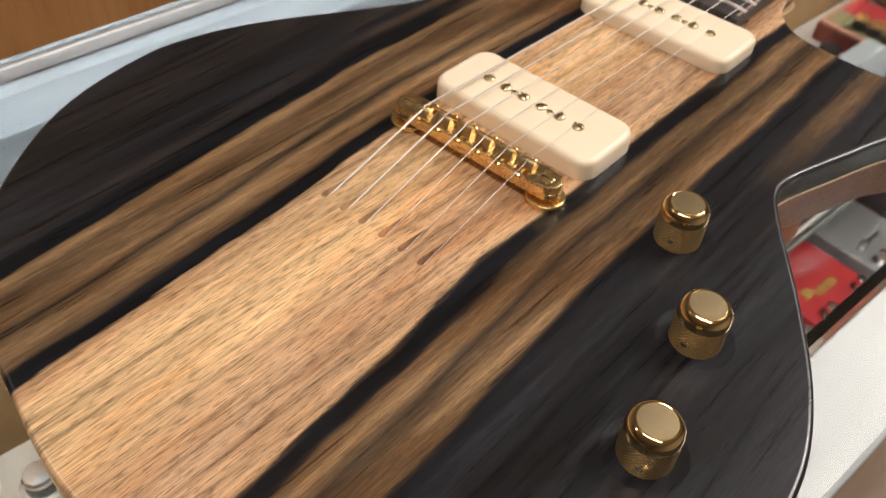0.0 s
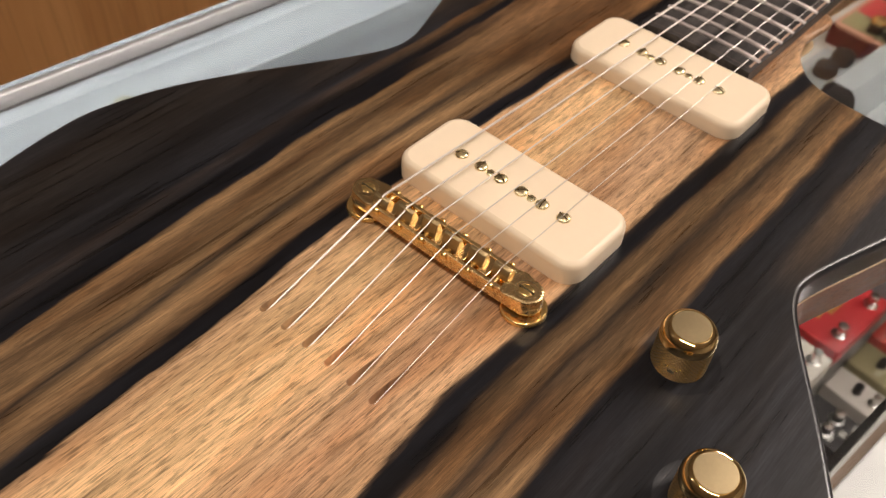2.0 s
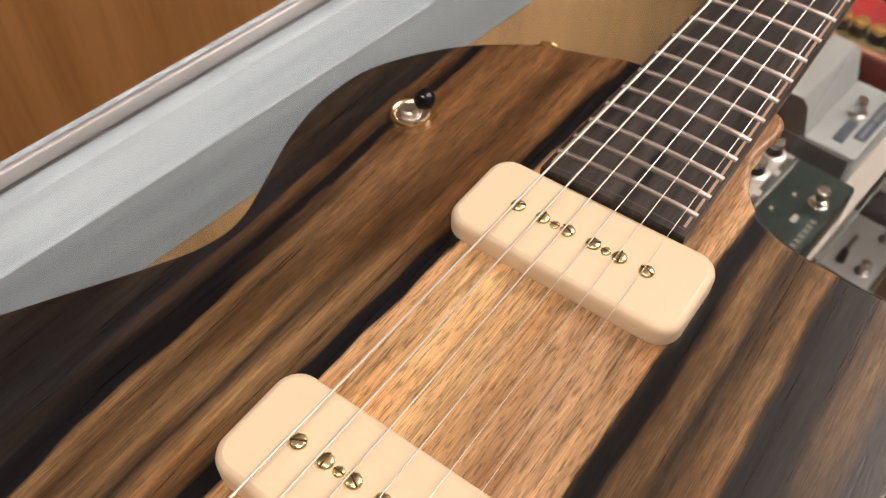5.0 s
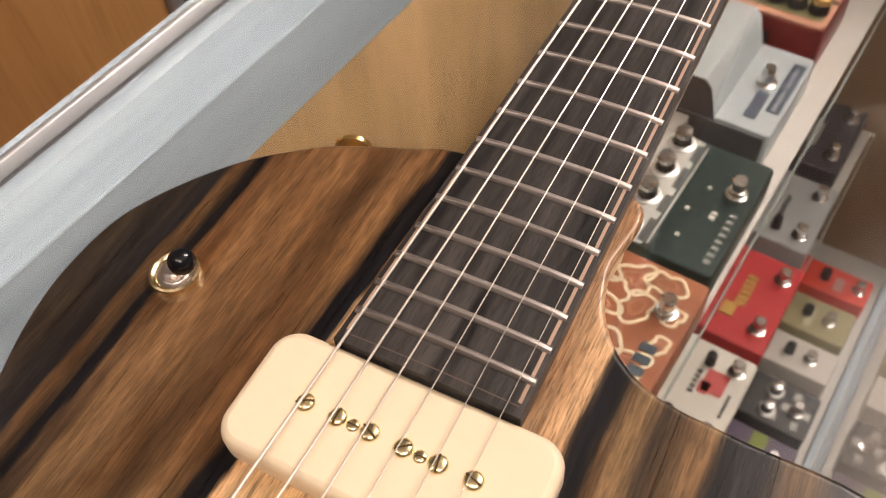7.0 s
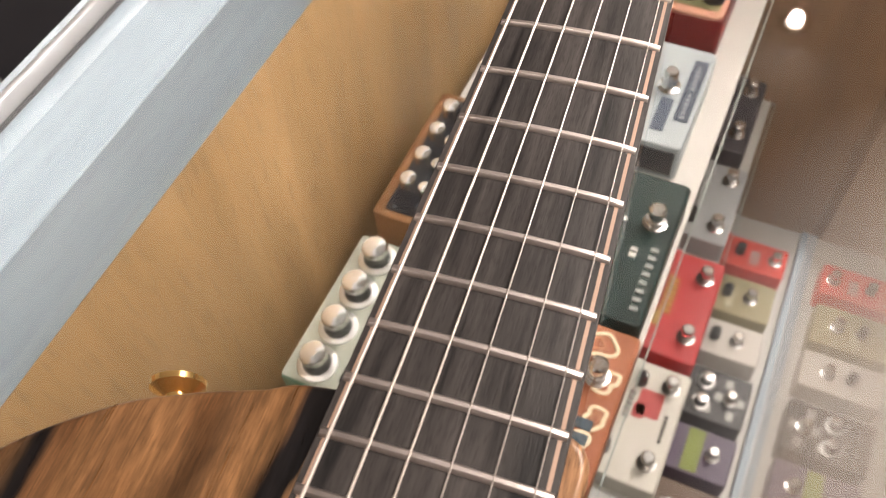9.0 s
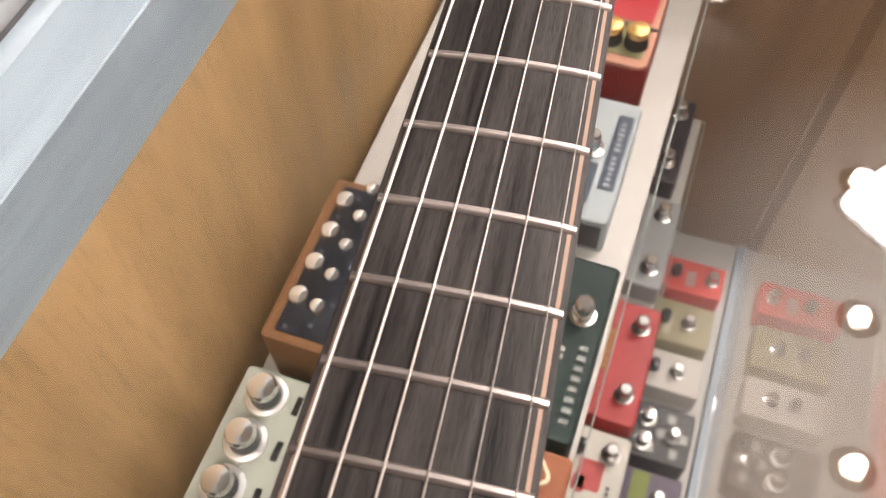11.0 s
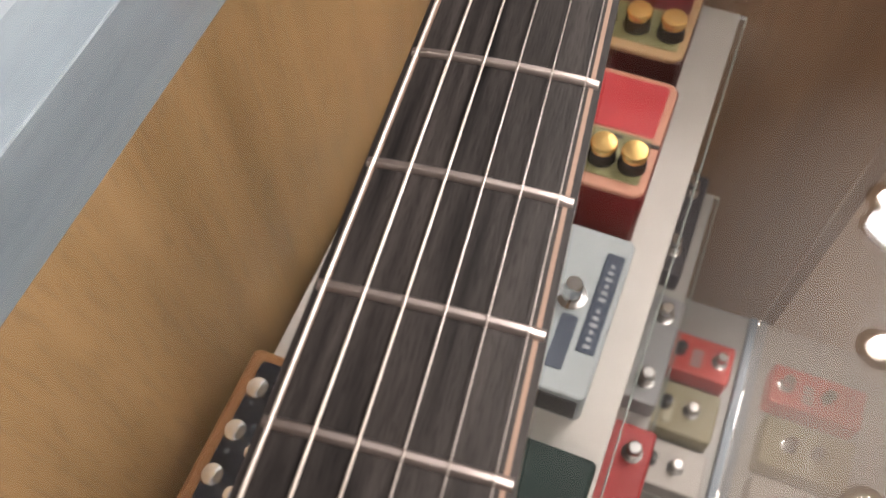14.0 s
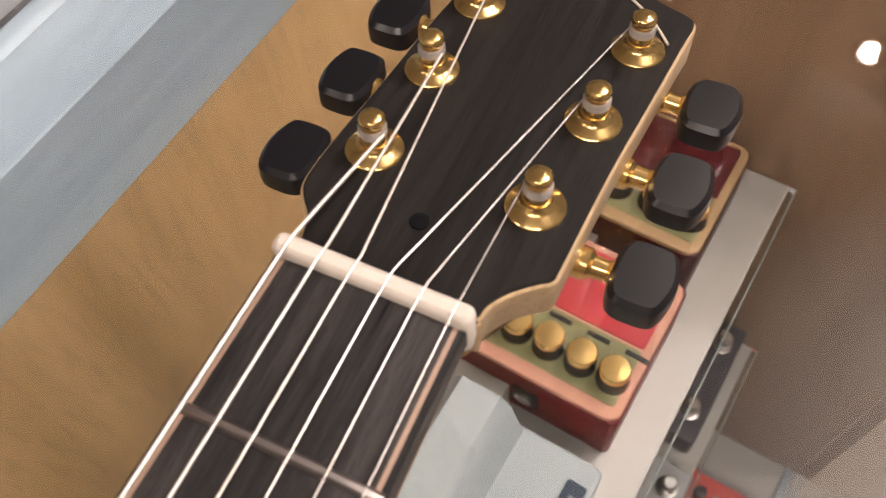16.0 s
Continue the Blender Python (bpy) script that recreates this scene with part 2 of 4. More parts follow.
KNOBGOLD = plain("polished_gold", (1.0, 0.72, 0.34), 0.075, 1.0, 0.05, 80, 0.01)
POLEGOLD = plain("pale_gold", (1.0, 0.86, 0.55), 0.27, 1.0, 0.08, 80, 0.02)
BUMPERMAT = plain("clear_bumper", (0.22, 0.25, 0.22), 0.15, 0.0, 0.05, 60, 0.0)
RAILGREY = plain("pale_grey_rail", (0.27, 0.28, 0.285), 0.45, 0.0, 0.05, 10, 0.03)
GOLDDARK = plain("gold_knurl", (0.97, 0.80, 0.50), 0.24, 1.0, 0.1, 80, 0.02)
GOLDTOP = plain("satin_gold", (0.76, 0.60, 0.35), 0.34, 1.0, 0.06, 60, 0.03)
BRIDGEGOLD = plain("satin_bridge_gold", (0.97, 0.70, 0.36), 0.27, 1.0, 0.06, 80, 0.02)
# saddle colour kept darker and rougher than the bridge, to hold down lamp glare
SADDLEGOLD = plain("dimmed_saddle_gold", (0.52, 0.385, 0.20), 0.5, 1.0, 0.08, 90, 0.03)
NICKEL = plain("nickel", (0.60, 0.545, 0.53), 0.42, 1.0, 0.08, 80, 0.03)
STEEL = plain("string_steel", (0.78, 0.73, 0.69), 0.34, 0.7, 0.05, 80, 0.0)
BRONZE = plain("wound_string", (0.78, 0.72, 0.67), 0.42, 0.62, 0.05, 80, 0.0)
CREAM = plain("cream_plastic", (0.90, 0.75, 0.56), 0.42, 0.0, 0.02, 30, 0.02)
PURFLING = plain("purfling_line", (0.46, 0.31, 0.235), 0.5, 0.0, 0.15, 120, 0.03)
DULLLINE = plain("dull_line", (0.11, 0.08, 0.065), 0.5, 0.0, 0.15, 120, 0.03)
BONE = plain("bone", (0.82, 0.74, 0.66), 0.4, 0.0, 0.03, 120, 0.03)
BUTTON = plain("polished_ebony", (0.0095, 0.0095, 0.012), 0.3, 0.0, 0.15, 90, 0.04)
BLACK = plain("black_plastic", (0.008, 0.009, 0.012), 0.12, 0.0, 0.1, 60, 0.02)
SLOTDARK = plain("slot_shadowed_brass", (0.10, 0.07, 0.03), 0.5, 0.6, 0.1, 80)
ALU = plain("brushed_aluminium", (0.42, 0.43, 0.455), 0.45, 0.75, 0.06, 20, 0.05)
ALUWHITE = grained("anodised_rail", (0.145, 0.186, 0.230), (0.245, 0.300, 0.352), 1, 95, 4, 0.42, 0.06, 0.05)
DARKGREY = plain("dark_grey", (0.03, 0.03, 0.035), 0.5)
PANELWOOD = grained("maple_laminate", (0.158, 0.098, 0.043), (0.325, 0.205, 0.100), 2, 42, 3.2, 0.5, 0.16, 0.05)
ENDWOOD = grained("walnut_laminate", (0.135, 0.080, 0.048), (0.225, 0.140, 0.084), 2, 30, 1.6, 0.5, 0.1, 0.05)
CABWOOD = grained("cherry_laminate", (0.24, 0.105, 0.035), (0.40, 0.20, 0.075), 2, 34, 1.2, 0.4, 0.1, 0.05)
FLOORWOOD = grained("floor_boards", (0.16, 0.10, 0.06), (0.27, 0.18, 0.11), 1, 18, 1.0, 0.4, 0.1, 0.05)
SHELFWHITE = plain("white_shelf", (0.325, 0.317, 0.305), 0.45, 0.0, 0.05, 10, 0.03)
CEILPAINT = plain("ceiling_paint", (0.80, 0.81, 0.82), 0.8, 0.0, 0.04, 4, 0.03)
WALLPAINT = plain("wall_paint", (0.44, 0.41, 0.38), 0.7, 0.0, 0.06, 4, 0.05)
GLASSMAT = glassy("clear_glass", (0.985, 1.0, 0.99))
GLASSEDGE = plain("glass_edge", (0.22, 0.26, 0.25), 0.15, 0.0, 0.05, 20, 0.0)
LAMPGLOW = glowing("lamp_glow", (1.0, 0.88, 0.72), 60)
PANELGLOW = glowing("panel_glow", (1.0, 0.96, 0.92), 26)

# ---- mesh helpers ----


def part(name, bm, material, parent=None, label="", m=None):
    """Link a bmesh as one mesh object under a thing or a part."""
    me = bpy.data.meshes.new(name)
    bmesh.ops.recalc_face_normals(bm, faces=bm.faces)
    bm.to_mesh(me)
    bm.free()
    me.materials.append(material)
    me.set_sharp_from_angle(angle=radians(36))
    for poly in me.polygons:
        if len(poly.vertices) > 4:
            poly.use_smooth = False
    ob = new(name, me)
    ob.parent = parent
    if m is not None:
        ob.matrix_basis = m
    if label:
        tagged(ob, label)
    return ob


def thing(name, label, category, m=None, group="", kind=""):
    ob = new(name)
    ob.empty_display_size = 0.02
    if m is not None:
        ob.matrix_basis = m
    return tagged(ob, label, category, group, kind)


def layers(outline, profile, bm=None, at=None):
    """Stack insets of a closed outline: profile rows are (inset, z). Both ends are capped."""
    bm = bm or bmesh.new()
    pts = [Vector((p[0], p[1])) for p in outline]
    n = len(pts)
    if sum(pts[k].x * pts[(k + 1) % n].y - pts[(k + 1) % n].x * pts[k].y for k in range(n)) < 0:
        pts.reverse()
    norms = []
    for k in range(n):
        d = pts[(k + 1) % n] - pts[k - 1]
        norms.append(Vector((-d.y, d.x)).normalized())
    rings = []
    for inset, z in profile:
        ring = []
        for p, q in zip(pts, norms):
            v = Vector((*(p + q * inset), z))
            ring.append(bm.verts.new(at @ v if at else v))
        rings.append(ring)
    for r0, r1 in zip(rings, rings[1:]):
        for k in range(n):
            f = bm.faces.new((r0[k], r0[(k + 1) % n], r1[(k + 1) % n], r1[k]))
            f.smooth = True
    bm.faces.new(rings[0][::-1])
    bm.faces.new(rings[-1])
    return bm


def circle(r, n=24):
    return [(r * math.cos(2 * math.pi * k / n), r * math.sin(2 * math.pi * k / n)) for k in range(n)]


def lathe(profile, n=24, bm=None, at=None):
    """Profile rows are (radius, z), bottom to top."""
    big = max(r for r, _ in profile)
    return layers(circle(big, n), [(big - r, z) for r, z in profile], bm, at)


def rounded(w, h, r, n=5):
    """A rounded rectangle about the origin."""
    out = []
    for cx, cy, a in ((1, 1, 0), (-1, 1, 90), (-1, -1, 180), (1, -1, 270)):
        for k in range(n + 1):
            t = radians(a + 90 * k / n)
            out.append((cx * (w / 2 - r) + r * math.cos(t), cy * (h / 2 - r) + r * math.sin(t)))
    return out


def slab(w, h, z0, z1, r=0.002, edge=0.001, bm=None, at=None, n=4):
    e = min(edge, abs(z1 - z0) / 2.01)
    return layers(rounded(w, h, r, n), [(e * 0.4, z0), (0, z0 + e * 0.5), (0, z1 - e), (e * 0.3, z1 - e * 0.3), (e, z1)], bm, at)


def block(x0, x1, y0, y1, z0, z1, edge=0.001):
    return slab(x1 - x0, y1 - y0, z0, z1, max(edge, 0.0004), edge, None, Matrix.Translation(((x0 + x1) / 2, (y0 + y1) / 2, 0)), 2)


def pane(x0, x1, y0, y1, z0, z1):
    """A sheet with six flat faces."""
    bm = bmesh.new()
    bmesh.ops.create_cube(bm, size=1.0, matrix=Matrix.Translation(((x0 + x1) / 2, (y0 + y1) / 2, (z0 + z1) / 2)) @ Matrix.Diagonal((x1 - x0, y1 - y0, z1 - z0, 1)))
    return bm


def tube(points, radius, n=8, bm=None):
    bm = bm or bmesh.new()
    pts = [Vector(p) for p in points]
    rings = []
    for k, p in enumerate(pts):
        d = (pts[min(k + 1, len(pts) - 1)] - pts[max(k - 1, 0)]).normalized()
        side = d.cross(Vector((0, 0, 1)))
        side = side.normalized() if side.length > 1e-4 else Vector((1, 0, 0))
        up = side.cross(d)
        rings.append([bm.verts.new(p + radius * (math.cos(a) * side + math.sin(a) * up)) for a in (2 * math.pi * j / n for j in range(n))])
    for r0, r1 in zip(rings, rings[1:]):
        for j in range(n):
            bm.faces.new((r0[j], r0[(j + 1) % n], r1[(j + 1) % n], r1[j])).smooth = True
    bm.faces.new(rings[0][::-1])
    bm.faces.new(rings[-1])
    return bm


def smooth_loop(points, steps=6):
    """A closed Catmull-Rom curve through the points."""
    pts, out = [Vector(p) for p in points], []
    n = len(pts)
    for k in range(n):
        a, b, c, d = pts[k - 1], pts[k], pts[(k + 1) % n], pts[(k + 2) % n]
        for s in range(steps):
            t = s / steps
            out.append(tuple(0.5 * (2 * b + (c - a) * t + (2 * a - 5 * b + 4 * c - d) * t * t + (3 * b - a - 3 * c + d) * t**3)))
    return out


# ---- the showcase, in its own axes: x across from the back panel, y along ----
CASE_TURN = -math.atan(0.1135)
CASE = Matrix.Translation((-0.2127, 0, 0)) @ Matrix.Rotation(CASE_TURN, 4, "Z")
Y0, Y1 = -0.70, 1.005
DEPTH = 0.346
FLOOR_C = -0.785
case = thing("display_case", "glass-topped display case with pale metal rails and wooden back", "display case", CASE)
part("back_panel", block(-0.018, 0.0, Y0, Y1, FLOOR_C - 0.03, -0.1065), PANELWOOD, case, "light maple-veneer panel")
part("end_panel", block(0.001, DEPTH + 0.02, Y1 - 0.02, Y1, FLOOR_C, -0.1065), ENDWOOD, case, "brown wood-veneer end panel")
part("end_panel", block(0.001, DEPTH + 0.02, Y0, Y0 + 0.02, FLOOR_C, -0.1065), ENDWOOD, case, "brown wood-veneer end panel")
part("base_board", block(0.001, DEPTH + 0.005, Y0, Y1, FLOOR_C - 0.05, FLOOR_C), SHELFWHITE, case)


def swept(profile, y0, y1):
    """A closed profile of (x, z) drawn out along y."""
    bm = bmesh.new()
    a = [bm.verts.new((px, y0, pz)) for px, pz in profile]
    b = [bm.verts.new((px, y1, pz)) for px, pz in profile]
    n = len(profile)
    for k in range(n):
        bm.faces.new((a[k], a[(k + 1) % n], b[(k + 1) % n], b[k]))
    bm.faces.new(a[::-1])
    bm.faces.new(b)
    return bm


part("back_rail", swept([(0.0, -0.106), (0.0, -0.0600), (-0.0006, -0.0592), (-0.033, -0.0592), (-0.0345, -0.0578), (-0.0370, -0.0566), (-0.0400, -0.0564), (-0.0410, -0.0570), (-0.0410, -0.080), (-0.018, -0.106)], Y0, Y1), ALUWHITE, case, "pale anodised aluminium rail")
# dark strip added where the glass channel is only a dark gap
part("channel_strip", swept([(-0.0412, -0.080), (-0.0412, -0.0575), (-0.0445, -0.0575), (-0.0445, -0.080)], Y0, Y1), DARKGREY, case, "dark strip filling the gap of the glass channel")
part("outer_rail", swept([(-0.0447, -0.090), (-0.0447, -0.0508), (-0.0455, -0.0500), (-0.0525, -0.0500), (-0.0533, -0.0508), (-0.0533, -0.090)], Y0, Y1), ALU, case, "bright outer metal strip")
part("track", swept([(-0.0535, -0.135), (-0.0535, -0.092), (-0.0590, -0.092), (-0.0590, -0.102), (-0.0700, -0.102), (-0.0700, -0.092), (-0.0760, -0.092), (-0.0760, -0.135)], Y0, Y1), ALU, case, "grooved metal door track")
part("front_rail", block(DEPTH + 0.008, DEPTH + 0.049, Y0, 0.30, -0.0515, -0.0475), RAILGREY, case, "pale grey rail")
glass = part("glass_top", pane(-0.0445, DEPTH + 0.047, Y0, Y1, GLASS - 0.006, GLASS), GLASSMAT, case, "clear glass top")
glass.visible_shadow = False
front = part("front_glass", pane(DEPTH, DEPTH + 0.005, Y0 + 0.021, Y1 - 0.021, FLOOR_C + 0.001, -0.049), GLASSMAT, case, "clear front glass")
front.visible_shadow = False
part("front_sill", block(DEPTH - 0.010, DEPTH - 0.001, Y0 + 0.021, Y1 - 0.021, FLOOR_C, FLOOR_C + 0.008), ALUWHITE, case)
SHELF_A, SHELF_B, SHELF_C = -0.335, -0.565, FLOOR_C
for zz, dd in ((SHELF_A, 0.210), (SHELF_B, 0.246)):
    sh = part("shelf", pane(0.004, dd, Y0 + 0.021, Y1 - 0.021, zz - 0.010, zz - 0.002), GLASSMAT, case, "clear glass shelf")
    sh.visible_shadow = False
    part("liner", block(0.004, dd - 0.004, Y0 + 0.022, Y1 - 0.022, zz - 0.0018, zz), SHELFWHITE, sh, "white liner board")
    part("edge", block(dd + 0.0002, dd + 0.0012, Y0 + 0.021, Y1 - 0.021, zz - 0.010, zz - 0.002, 0.0002), GLASSEDGE, sh, "greenish glass edge")
part("riser", block(0.012, 0.12, 0.20, 0.93, SHELF_A, SHELF_A + 0.028), SHELFWHITE, case, "white riser board")
part("riser", block(0.012, 0.12, -0.30, -0.08, SHELF_A, SHELF_A + 0.028), SHELFWHITE, case, "white riser board")
for by in (0.0, 0.555):
    part("bumper", lathe([(0.0055, -0.0592), (0.0055, -0.0572), (0.0045, -0.0565)], 24, None, Matrix.Translation((-0.012, by, 0))), BUMPERMAT, case, "clear round bumper pad")

# ---- the room ----
setting = dict(kind="structure")
tagged(part("floor", block(-3, 3, -6.5, 5, -1.02, -1.0), FLOORWOOD), "brown wood-board shop floor", "floor", **setting)
tagged(part("ceiling", block(-3, 3, -6.5, 5, CEIL, CEIL + 0.05), CEILPAINT), "white painted ceiling", "ceiling", **setting)
# the walls are unseen, added to enclose the light and feed reflections
tagged(part("wall_west", block(-3.05, -3, -6.5, 5, -1.0, CEIL), WALLPAINT), "unseen pale wall, added to close the room", "wall", **setting)
tagged(part("wall_east", block(3, 3.05, -6.5, 5, -1.0, CEIL), WALLPAINT), "unseen pale wall, added to close the room", "wall", **setting)
tagged(part("wall_north", block(-3, 3, 5, 5.05, -1.0, CEIL), WALLPAINT), "unseen pale wall, added to close the room", "wall", **setting)
tagged(part("wall_south", block(-3, 3, -6.55, -6.5, -1.0, CEIL), WALLPAINT), "unseen pale wall, added to close the room", "wall", **setting)
# the added fill lamp gets a downlight fixture like the others
for sx, sy in SPOTS_AND_FILL + NEAR_SPOTS:
    lamp = thing("ceiling_spot", "round warm ceiling downlight, lit", "ceiling light", pose(sx, sy, CEIL), "ceiling spots")
    part("rim", lathe([(0.055, -0.006), (0.05, 0.0)]), ALU, lamp)
    part("bulb", lathe([(0.020, -0.012), (0.026, -0.007)]), LAMPGLOW, lamp, "glowing warm bulb")
panel = thing("ceiling_panel", "white square ceiling light panel, lit", "ceiling light", pose(0.98, 1.82, CEIL, 0, 0, 48))
part("diffuser", slab(0.4, 0.4, -0.02, -0.008, 0.03, 0.002), PANELGLOW, panel, "glowing white diffuser")
part("frame", slab(0.43, 0.43, -0.008, 0.0, 0.03, 0.002), ALU, panel)
# added, no such lamp known: its reflection lays a pale haze on the glass
veil = thing("ceiling_panel", "wide dim glow panel, added for haze in the glass", "ceiling light", pose(0.86, 1.35, CEIL))
part("diffuser", slab(1.4, 2.0, -0.004, -0.001, 0.03, 0.001), VEILGLOW, veil, "dim glow added for haze")
cab = thing("wood_cabinet", "orange-brown cherry cabinet behind the counter", "cabinet", pose(-0.65, 0.0, -1.0))
part("front", block(-0.2, 0.2, -1.6, 0.50, 0.0, 1.02), CABWOOD, cab)
part("edge_trim", block(0.15, 0.206, 0.501, 0.515, 0.0, 1.02), ALU, cab, "grey metal edge")
box = thing("dark_cabinet", "dark grey-brown cabinet beside the wooden one", "cabinet", pose(-0.65, 1.0, -1.0))
part("body", block(-0.2, 0.16, -0.47, 1.2, 0.0, 0.9), DARKGREY, box)
part("handle", block(0.161, 0.175, -0.3, 0.0, 0.70, 0.73), ALU, box)

# ---- the guitar ----
L = 0.6503
guitar = thing("electric_guitar", "electric guitar with striped ebony top lying on the glass", "guitar")
NECK = Matrix.Translation((0, -0.06, 0)) @ Matrix.Rotation(-math.atan(0.031), 4, "X") @ Matrix.Translation((0, 0.06, 0))
OUT = [(-32, 258), (-48, 253), (-65, 247), (-82, 238.5), (-104, 219.5), (-122.3, 190), (-126, 163), (-122.3, 139), (-113.6, 115), (-106.8, 95), (-108, 79), (-118, 58), (-146, 8), (-159, -26), (-162, -57), (-151, -105), (-121, -149), (-82, -180), (-24, -196), (25, -201.5), (90, -191), (136, -164), (163, -127), (175, -85), (174, -45),
       (162, -11), (140, 24), (115, 58), (105, 75), (104.5, 89), (115, 122), (124, 148), (134, 168), (128, 186), (110, 194.5), (79, 196), (54, 199.5), (38, 212), (31, 231), (28, 262)]
OUTLINE = smooth_loop([(a / 1000, b / 1000) for a, b in OUT], 14)


def carved(bm):
    """Undercut the sides of the body towards the neck joint."""
    for v in bm.verts:
        if v.co.x > 0 and v.co.y > 0.185 and v.co.z < -0.002:
            k = min(1.0, (v.co.y - 0.185) / 0.025)
            v.co.x = max(0.004, v.co.x + 0.62 * k * (v.co.z + 0.002))
    return bm


KNOBS = ((0.0875, 0.0217, -1.40), (0.1196, -0.0184, -1.55), (0.1324, -0.0702, -1.3))
STRX = (-0.0276, -0.0165, -0.0058, 0.0049, 0.0156, 0.0258)
TOGGLE = (-0.0905, 0.1745)


def sunk(bm, hollows):
    """Open the flat top face round each hollow and build the hollow below it: rows of rings, the first at the surface."""
    cap = max(bm.faces, key=lambda f: len(f.verts) if f.calc_center_median().z > -0.0001 else 0)
    rim = list(cap.verts)
    bm.faces.remove(cap)
    loops = [rim]
    for rings in hollows:
        made = [[bm.verts.new(p) for p in ring] for ring in rings]
        for r0, r1 in zip(made, made[1:]):
            for k in range(len(r0)):
                bm.faces.new((r0[k], r0[(k + 1) % len(r0)], r1[(k + 1) % len(r0)], r1[k])).smooth = True
        bm.faces.new(made[-1])
        loops.append(made[0])
    flat = [v for loop in loops for v in loop]
    for tri in geometry.tessellate_polygon([[v.co for v in loop] for loop in loops]):
        bm.faces.new([flat[k] for k in tri])
    return bm


def dish(x, y, r, depth):
    """A turned hollow with a rounded lip."""
    rows = [(r, 0.0), (r * 0.95, -depth * 0.12), (r * 0.85, -depth * 0.48), (r * 0.73, -depth * 0.86), (r * 0.62, -depth)]
    return [[(x + px, y + py, z) for px, py in circle(q, 40)] for q, z in rows]


def slot(x):
    """A routed string slot: shallow at its pointed end, deep at its round one."""
    line = smooth_loop([(0.0, -0.0440), (0.0008, -0.0480), (0.0015, -0.0560), (0.0015, -0.0602), (0.0008, -0.0618), (-0.0008, -0.0618), (-0.0015, -0.0602), (-0.0015, -0.0560), (-0.0008, -0.0480)], 4)
    deep = lambda y, k: -0.0004 - k * min(1.0, max(0.0, (-0.0440 - y) / 0.016))
    return [[(x + px * q, -0.0555 + (py + 0.0555) * (1 - (1 - q) * 0.3), 0.0 if k == 0 else deep(py, k)) for px, py in line] for q, k in ((1.0, 0), (0.93, 0.0015), (0.85, 0.0042))]


top = layers(OUTLINE, [(0, -0.0145), (0, -0.0024), (0.00015, -0.0015), (0.0005, -0.0008), (0.0011, -0.0003), (0.0017, -0.00006), (0.0024, 0.0)])
top = sunk(top, [dish(kx, ky, 0.0142, 0.0005) for kx, ky, _ in KNOBS] + [dish(*TOGGLE, 0.0112, 0.0005)] + [slot(sx) for sx in STRX])
face = part("body_top", carved(top), TOP, guitar, "striped black and brown ebony top with a tan centre")
for poly in face.data.polygons:
    if poly.normal.z > 0.9999:
        poly.use_smooth = False
line = layers(OUTLINE, [(-0.00018, -0.0144), (-0.00018, -0.0132)])
for v in line.verts:
    if v.co.y > 0.186:
        v.co.x, v.co.y = v.co.x * 0.9, v.co.y - 0.006
part("veneer_line", line, MAPLE, guitar, "thin pale veneer line")
part("body_back", carved(layers(OUTLINE, [(0.006, -0.040), (0.002, -0.038), (0, -0.034), (0, -0.0145)])), MAHOGANY, guitar, "reddish mahogany body back")


def half_width(y):
    return 0.0201 + 0.0098 * (1 - y / L)


def fret_z(y):
    return 0.0166 + 0.0049 * y / L


def crown(x, y):
    w = half_width(y)
    return 0.0010 * (1 - (x / w) ** 2)


YEND = 0.1712


def strip(name, y0, y1, extra, top, bottom, material, parent, label="", nx=10, ny=30):
    """A tapered slab along the neck: extra is the side overhang, top and bottom give z."""
    bm = bmesh.new()
    tops, bots = [], []
    for j in range(ny + 1):
        y = y0 + (y1 - y0) * j / ny
        w = half_width(y) + extra
        tops.append([bm.verts.new((w * (2 * k / nx - 1), y, top(w * (2 * k / nx - 1), y))) for k in range(nx + 1)])
        bots.append([bm.verts.new((w * (2 * k / nx - 1), y, bottom(w * (2 * k / nx - 1), y))) for k in range(nx + 1)])
    for j in range(ny):
        for k in range(nx):
            bm.faces.new((tops[j][k], tops[j][k + 1], tops[j + 1][k + 1], tops[j + 1][k])).smooth = True
            bm.faces.new((bots[j][k], bots[j + 1][k], bots[j + 1][k + 1], bots[j][k + 1])).smooth = True
        for k in (0, nx):
            bm.faces.new((tops[j][k], tops[j + 1][k], bots[j + 1][k], bots[j][k]))
    for j in (0, ny):
        for k in range(nx):
            bm.faces.new((tops[j][k], tops[j][k + 1], bots[j][k + 1], bots[j][k]))
    return part(name, bm, material, parent, label, NECK)


BOARD = 0.0012
board_top = lambda x, y: fret_z(y) - BOARD + crown(x, y)
board_low = lambda x, y: fret_z(y) - 0.0072
board = strip("fretboard", YEND, L - 0.0015, 0.0012, board_top, board_low, EBONY, guitar, "dark streaked ebony fretboard")
for side in (-1, 1):
    bm = bmesh.new()
    rows = []
    for j in range(41):
        y = YEND + 0.004 + (L - 0.0015 - YEND - 0.004) * j / 40
        xs = [side * (half_width(y) - d) for d in (0.0014, 0.0004)]
        rows.append([bm.verts.new((px, y, board_top(px, y) + dz)) for px, dz in ((xs[0], -0.0003), (xs[0], 0.0001), (xs[1], 0.0001), (xs[1], -0.0003))])
    for r0, r1 in zip(rows, rows[1:]):
        for k in range(3):
            bm.faces.new((r0[k], r0[k + 1], r1[k + 1], r1[k]))
    part("purfling", bm, PURFLING, board, "thin pale line along the edge")
bm = bmesh.new()
